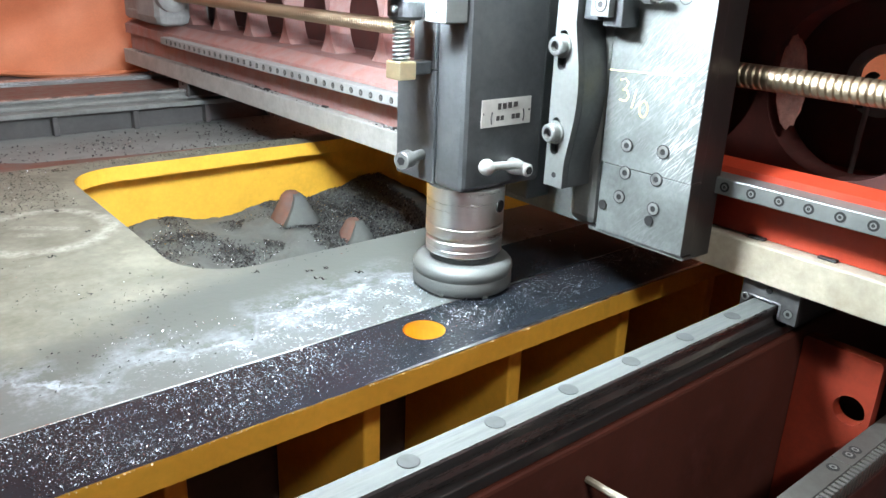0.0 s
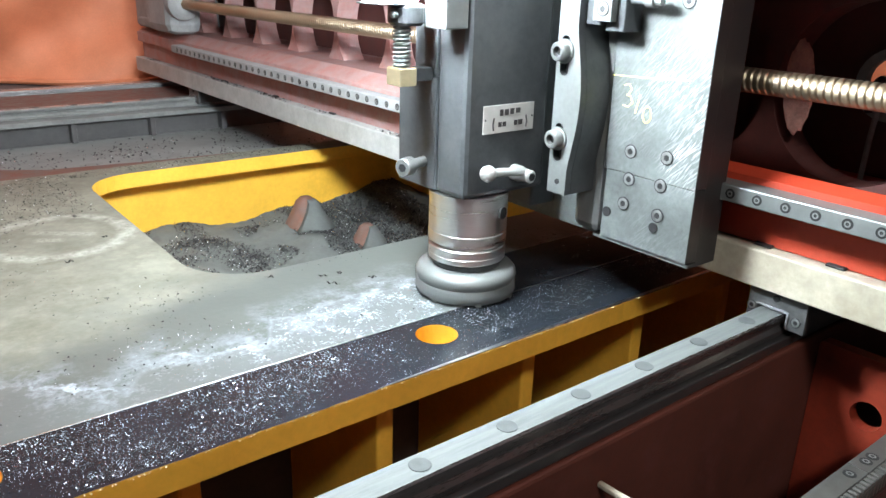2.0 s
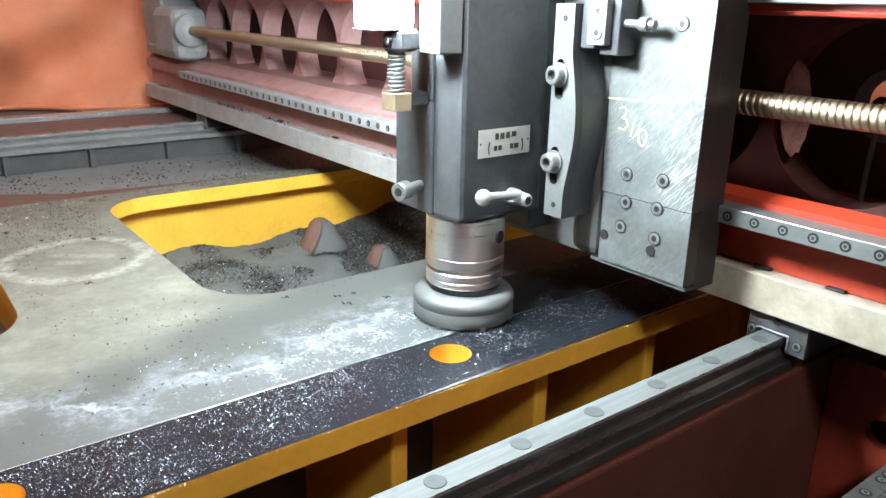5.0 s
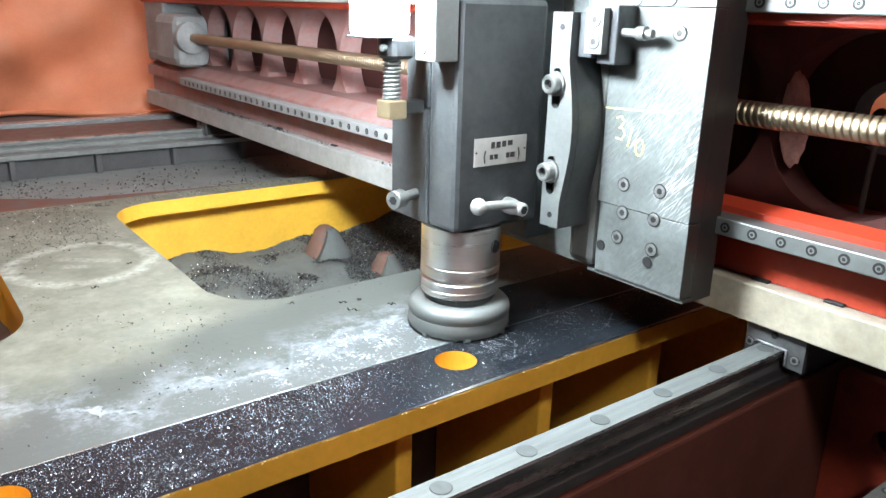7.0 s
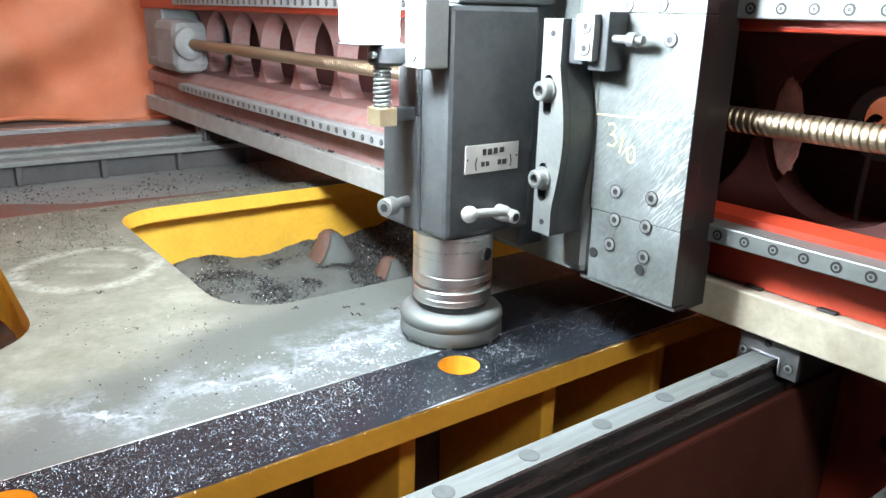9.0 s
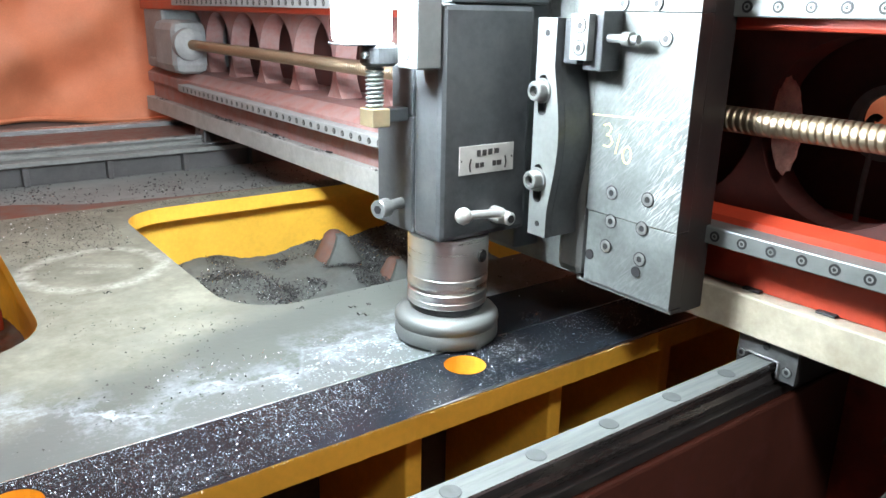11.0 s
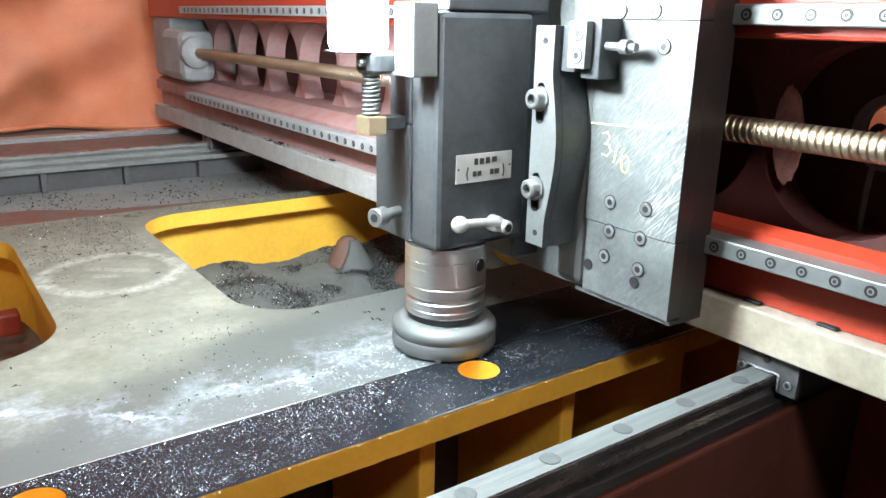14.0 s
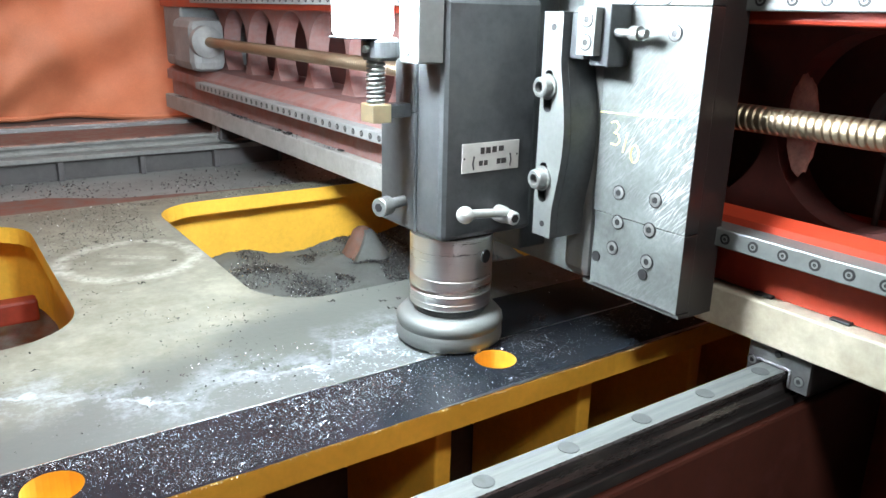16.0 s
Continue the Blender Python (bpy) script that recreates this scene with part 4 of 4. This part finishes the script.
for x, z, w, h in ((0.7185, 0.2735, 0.006, 0.0085), (0.728, 0.2735, 0.007, 0.008), (0.738, 0.274, 0.007, 0.008), (0.749, 0.2745, 0.008, 0.007),
                   (0.7165, 0.2575, 0.006, 0.0065), (0.7245, 0.2575, 0.006, 0.0065), (0.7455, 0.258, 0.006, 0.007), (0.754, 0.258, 0.008, 0.007)):
    part("mark", box(x - w / 2, x + w / 2, 0.7549, 0.7556, z - h / 2, z + h / 2, 0), INK, label)
for x, s in ((0.704, 1), (0.7655, -1)):
    part("arrow", tube([(x + s * 0.0015, 0.7552, 0.267), (x - s * 0.0005, 0.7552, 0.258), (x + s * 0.001, 0.7552, 0.25)], 0.0011, 5), INK, label)
for x in (0.69, 0.776):
    part("rivet", lathe([(0.0016, 0), (0.001, 0.0008)], (x, 0.7554, 0.265), (0, -1, 0), n=10), INK, label)

# clamping lever
lever = part("clamp_lever", lathe([(0.0115, 0), (0.0115, 0.012), (0.0095, 0.02), (0.0095, 0.034), (0.007, 0.036)], (0.7495, 0.757, 0.187), (0, -1, 0), n=24), LEVERM, head, "bright cast clamping lever with a ball end", smooth=True)
part("lever_arm", tube([(0.745, 0.733, 0.193), (0.72, 0.728, 0.197), (0.695, 0.724, 0.2005), (0.668, 0.72, 0.203)], 0.0058, 12), LEVERM, lever, smooth=True)
bm = bmesh.new()
bmesh.ops.create_uvsphere(bm, u_segments=20, v_segments=12, radius=0.0112, matrix=Matrix.Translation((0.668, 0.72, 0.203)))
part("ball", bm, LEVERM, lever, smooth=True)
part("socket", lathe([(0.006, 0), (0.006, 0.0006)], (0.7495, 0.7208, 0.187), (0, -1, 0), n=6), HOLE, lever)

# side bolt, adjusting screw and its block
part("stop_bolt", lathe([(0.0075, 0), (0.0075, 0.034), (0.0128, 0.0342), (0.0128, 0.052), (0.0115, 0.0535)], (0.657, 0.846, 0.196), (-0.94, -0.34, 0), n=20), BOLT, head, "zinc hexagon socket stop bolt", smooth=True)
part("socket", lathe([(0.0062, 0), (0.0062, 0.0008)], (0.6067, 0.8278, 0.196), (-0.94, -0.34, 0), n=6), HOLE, head)
part("lead_screw", helix(0.0118, 0.0053, 0.085, 0.0032, (0.6, 0.822, 0.3325), (0, 0, 1)), BRACKET, head, "threaded steel adjusting screw", smooth=True, sharp=False)
part("screw_nut", box(0.5865, 0.6135, 0.806, 0.838, 0.309, 0.3325, 0.002), BRASS, head, "pale brass nut")
part("nut_bracket", box(0.6137, 0.6565, 0.828, 0.85, 0.311, 0.329, 0.002), BLACK, head)
part("knurled_block", lathe([(0.02, 0.0), (0.0235, 0.004), (0.0235, 0.022), (0.021, 0.0265)], (0.606, 0.822, 0.3845), (0, 0, 1), n=24), BLACK, head, "dark knurled collar over the adjusting screw")
part("collar_arm", box(0.61, 0.6565, 0.824, 0.85, 0.386, 0.4075, 0.002), BLACK, head)
part("set_screw", lathe([(0.0045, 0), (0.0045, 0.008), (0.003, 0.009)], (0.5845, 0.814, 0.398), (-0.9, -0.4, 0), n=12), BRACKET, head)
part("spindle_lamp", box(0.5555, 0.619, 0.806, 0.856, 0.4118, 0.56, 0.008), LED_SMALL, head, "glaring white work lamp")
# Dark plate added to keep the lamp's light off the collar below.
part("lamp_shield", box(0.554, 0.6205, 0.8045, 0.8575, 0.4095, 0.4117, 0.0005), BLACK, head)
part("lamp_cap", box(0.55, 0.6565, 0.8, 0.862, 0.5602, 0.575, 0.003), BLACK, head)
part("guide_block", box(0.62, 0.6565, 0.7575, 0.8, 0.383, 0.47, 0.002), BRACKET, head, "bright steel block with two bolts")
for y, z in ((0.783, 0.4), (0.775, 0.445)):
    placed("cap_screw", SCREW_M, (0.62, y, z), (-1, 0, 0), head)

# curved clamp bracket
def bracket_outline():
    right = [(0.6845 - 0.0135 * math.sin(math.pi * min(max((z - 0.2) / 0.19, 0), 1)) ** 1.2, z) for z in [0.165 + 0.0112 * i for i in range(21)]]
    return right + [(0.6845, 0.446), (0.718, 0.446), (0.718, 0.165)]


bm = standing(bracket_outline(), [], 0.79, 0.8355)
part("bracket_arm", bm, BLACK, head, "curved black steel bracket")
bm = standing(bracket_outline(), [rounded(0.696, 0.711, 0.325, 0.377, 0.0074), rounded(0.696, 0.711, 0.21, 0.262, 0.0074)], 0.778, 0.7895)
bm.normal_update()
for f in bm.faces:
    f.material_index = 0 if f.normal.x < -0.5 else 1
part("bracket_face", bm, [BRACKET, BLACK], head, "bright steel clamp face with two slots")
for z in (0.351, 0.236):
    part("slot_floor", box(0.7885, 0.7898, 0.694, 0.713, z - 0.03, z + 0.03, 0), HOLE, head)
part("bracket_top", box(0.7905, 0.835, 0.66, 0.6838, 0.392, 0.446, 0.002), BLACK, head)
for z in (0.3568, 0.2415):
    part("washer", lathe([(0.016, 0), (0.016, 0.003)], (0.778, 0.704, z), (-1, 0, 0), n=24), BOLT, head)
    placed("cap_screw", SCREW_L, (0.775, 0.704, z), (-1, 0, 0), head)
for z in (0.182, 0.428):
    part("bolt_hole", lathe([(0.004, 0), (0.004, 0.0008)], (0.778, 0.7, z), (-1, 0, 0), n=12), HOLE, head)
part("keeper", box(0.788, 0.8, 0.642, 0.671, 0.397, 0.452, 0.001), BRACKET, head, "steel keeper with two cap screws")
for z in (0.412, 0.438):
    placed("cap_screw", SCREW_M, (0.788, 0.655, z), (-1, 0, 0), head)
part("stop_block", box(0.8005, 0.8355, 0.63, 0.66, 0.385, 0.456, 0.002), BLACK, head)
part("stop_pin", tube([(0.812, 0.63, 0.424), (0.812, 0.585, 0.424)], 0.0052, 14), BOLT, head, smooth=True)
part("pin_head", lathe([(0.0085, 0), (0.0085, 0.012)], (0.812, 0.5945, 0.424), (0, 1, 0), n=18), BOLT, head, smooth=True)

# ---- chips ----
rng_hole = lambda x, y: any((x - a) ** 2 + (y - b) ** 2 < 0.03 ** 2 for a, b in BOLT_HOLES)


def on_strip(r):
    x, y = r.uniform(-0.45, 1.15), r.uniform(0.637, 0.752)
    keep = 0.55 + 0.9 * noise.noise(Vector((x * 9, y * 9, 1)))
    if 0.42 < x < 0.62:
        keep *= 0.35
    if x > 0.6:
        keep *= 0.08 if y < 0.668 else 0.75
    return None if rng_hole(x, y) or r.random() > keep else (x, y, 0.0006)


def on_plate(r):
    x, y = r.uniform(-0.5, 1.0), r.uniform(0.77, 1.82)
    if (0.35 < x < 1.32 and 1.03 < y < 1.765) or (-0.53 < x < 0.13 and 1.06 < y < 1.765):
        return None
    keep = 0.07 + 0.6 * noise.noise(Vector((x * 5, y * 5, 2))) + (0.9 if y > 1.66 else 0.7 if y > 1.5 and x > 0.12 else 0)
    return None if r.random() > keep else (x, y, 0.0002)


def on_splash(r):
    x, y = r.uniform(0.2, 0.75), r.uniform(0.757, 0.9)
    keep = 0.35 + 1.2 * noise.noise(Vector((x * 12, y * 14, 6)))
    return None if r.random() > keep else (x, y, 0.0002)


def on_deck(r):
    x, y = r.uniform(-0.2, 1.3), r.uniform(1.92, 2.45)
    return None if r.random() > 0.25 + noise.noise(Vector((x * 5, y * 6, 4))) else (x, y, -0.061)


def in_pit(r):
    x, y = r.uniform(0.36, 1.25), r.uniform(1.03, 1.81)
    wobble = noise.noise(Vector((x * 11, y * 11, 5)))
    thick = x + 0.1 * (y - 1.7) > 0.87 + 0.07 * wobble       # all but bare dust towards the cut
    near = math.hypot(x - 0.63, (y - 1.6) * 0.7) < 0.15 + 0.1 * wobble
    keep = 0.85 if thick else 0.45 + 1.9 * wobble if near else -0.05 + 0.4 * wobble
    return None if r.random() > keep else (x, y, pit_a(x, y) + 0.004)


def on_ledge(r):
    # on the ledge of the gantry's slab, before its red chord
    x, y = r.uniform(0.9245, 0.946), r.uniform(0.95, 2.9)
    return None if r.random() > 0.05 + 1.6 * noise.noise(Vector((y * 5, 0, 4))) + (0.6 if 2.1 < y < 2.35 else 0) else (x, y, 0.1214)


stuff("strip_dark_chips", flakes(34000, on_strip, 0.0008, 31, 0.7), DARKCHIP, "dark fine iron chips on the milled strip", "chips")
stuff("strip_chips", flakes(52000, on_strip, 0.00057, 11, 0.9), CHIP, "glittering fine steel chips on the milled strip", "chips")
stuff("splash_chips", flakes(1500, on_splash, 0.0008, 12, 0.8), CHIP, "wet steel chips beside the cut", "chips")
stuff("plate_chips", flakes(40000, on_plate, 0.0015, 13, 0.6), DARKCHIP, "dark loose chips on the casting", "chips")


def curls(n, seed):
    """Short curled turnings lying about on the casting."""
    rng = random.Random(seed)
    bm = bmesh.new()
    while n:
        x, y = rng.uniform(-0.05, 1.0), rng.uniform(0.9, 1.8)
        if (0.33 < x < 1.05 and 1.01 < y < 1.78) or (-0.55 < x < 0.15 and 1.04 < y < 1.78):
            continue
        n -= 1
        r, a0, turns, slant = rng.uniform(0.0018, 0.004), rng.uniform(0, 6.28), rng.uniform(0.8, 2.2), rng.uniform(0.0004, 0.0022)
        ca, sa = math.cos(a0), math.sin(a0)
        prev = None
        for i in range(13):
            t = turns * 6.2832 * i / 12
            u, v, w = slant * t, r * math.cos(t), r * math.sin(t) * 0.5 + r * 0.55
            p, q = Vector((x + u * ca - v * sa, y + u * sa + v * ca, w)), Vector((0.0012 * ca, 0.0012 * sa, 0.0003))
            pair = (bm.verts.new(p - q), bm.verts.new(p + q))
            if prev:
                bm.faces.new((prev[0], prev[1], pair[1], pair[0]))
            prev = pair
    me = bpy.data.meshes.new("curls")
    bm.to_mesh(me)
    bm.free()
    return me


stuff("curled_turnings", curls(26, 21), DARKCHIP, "dark curled turnings lying on the casting", "chips")
BURRM = mat("torn_paint_burr", (0.75, 0.62, 0.35), 0.5, 0.2, var=0.3, scale=60)
stuff("edge_burrs", flakes(2200, lambda r: (r.uniform(-0.3, 1.0), 0.6328 + r.uniform(-0.0012, 0.001), -0.001 + r.uniform(-0.001, 0.0004)) if r.random() < 0.35 + 0.9 * noise.noise(Vector((r.uniform(0, 9), 3, 1))) else None, 0.0009, 17, 0.9), BURRM, "torn paint burrs along the milled edge", "burrs")
for name, n, size, seed, metal, text in (("ledge_chips", 1500, 0.0028, 41, DARKCHIP, "dark chips caught on the slab's ledge"), ("ledge_glitter", 450, 0.0026, 42, CHIP, "glittering chips caught on the slab's ledge")):
    me = flakes(n, on_ledge, size, seed, 0.9)
    me.transform(Matrix.Translation(-gantry.location))
    me.materials.append(metal)
    ob = new(name, me)
    ob.parent = gantry
    tagged(ob, text, kind="stuff")
stuff("deck_chips", flakes(5200, on_deck, 0.0032, 14, 0.8), DARKCHIP, "dark loose chips on the deck", "chips")
stuff("pit_chips", flakes(70000, in_pit, 0.0025, 15, 0.9), DARKCHIP, "dark curled chips in the opening", "chips")
stuff("plate_glitter", flakes(3600, on_plate, 0.0013, 18, 0.9), CHIP, "glittering loose chips on the casting", "chips")
stuff("deck_glitter", flakes(700, on_deck, 0.0024, 19, 0.9), CHIP, "glittering loose chips on the deck", "chips")
stuff("pit_glitter", flakes(13000, in_pit, 0.0016, 16, 0.9), CHIP, "glittering chips in the opening", "chips")


# ---- what moves ----
def motions():
    times = [0, 0.1, 0.3] + [0.5 * i for i in range(1, 32)] + [15.7, 15.9, 16]
    for ob in (gantry, head):
        p = ob.location.copy()
        walk(ob, [(t, pose(p.x + FEED * t, p.y, p.z)) for t in times])
    walk(cutter, [(0.1 * i, pose(0, 0, 0, 0, 0, -70 * i)) for i in range(161)])


motions()
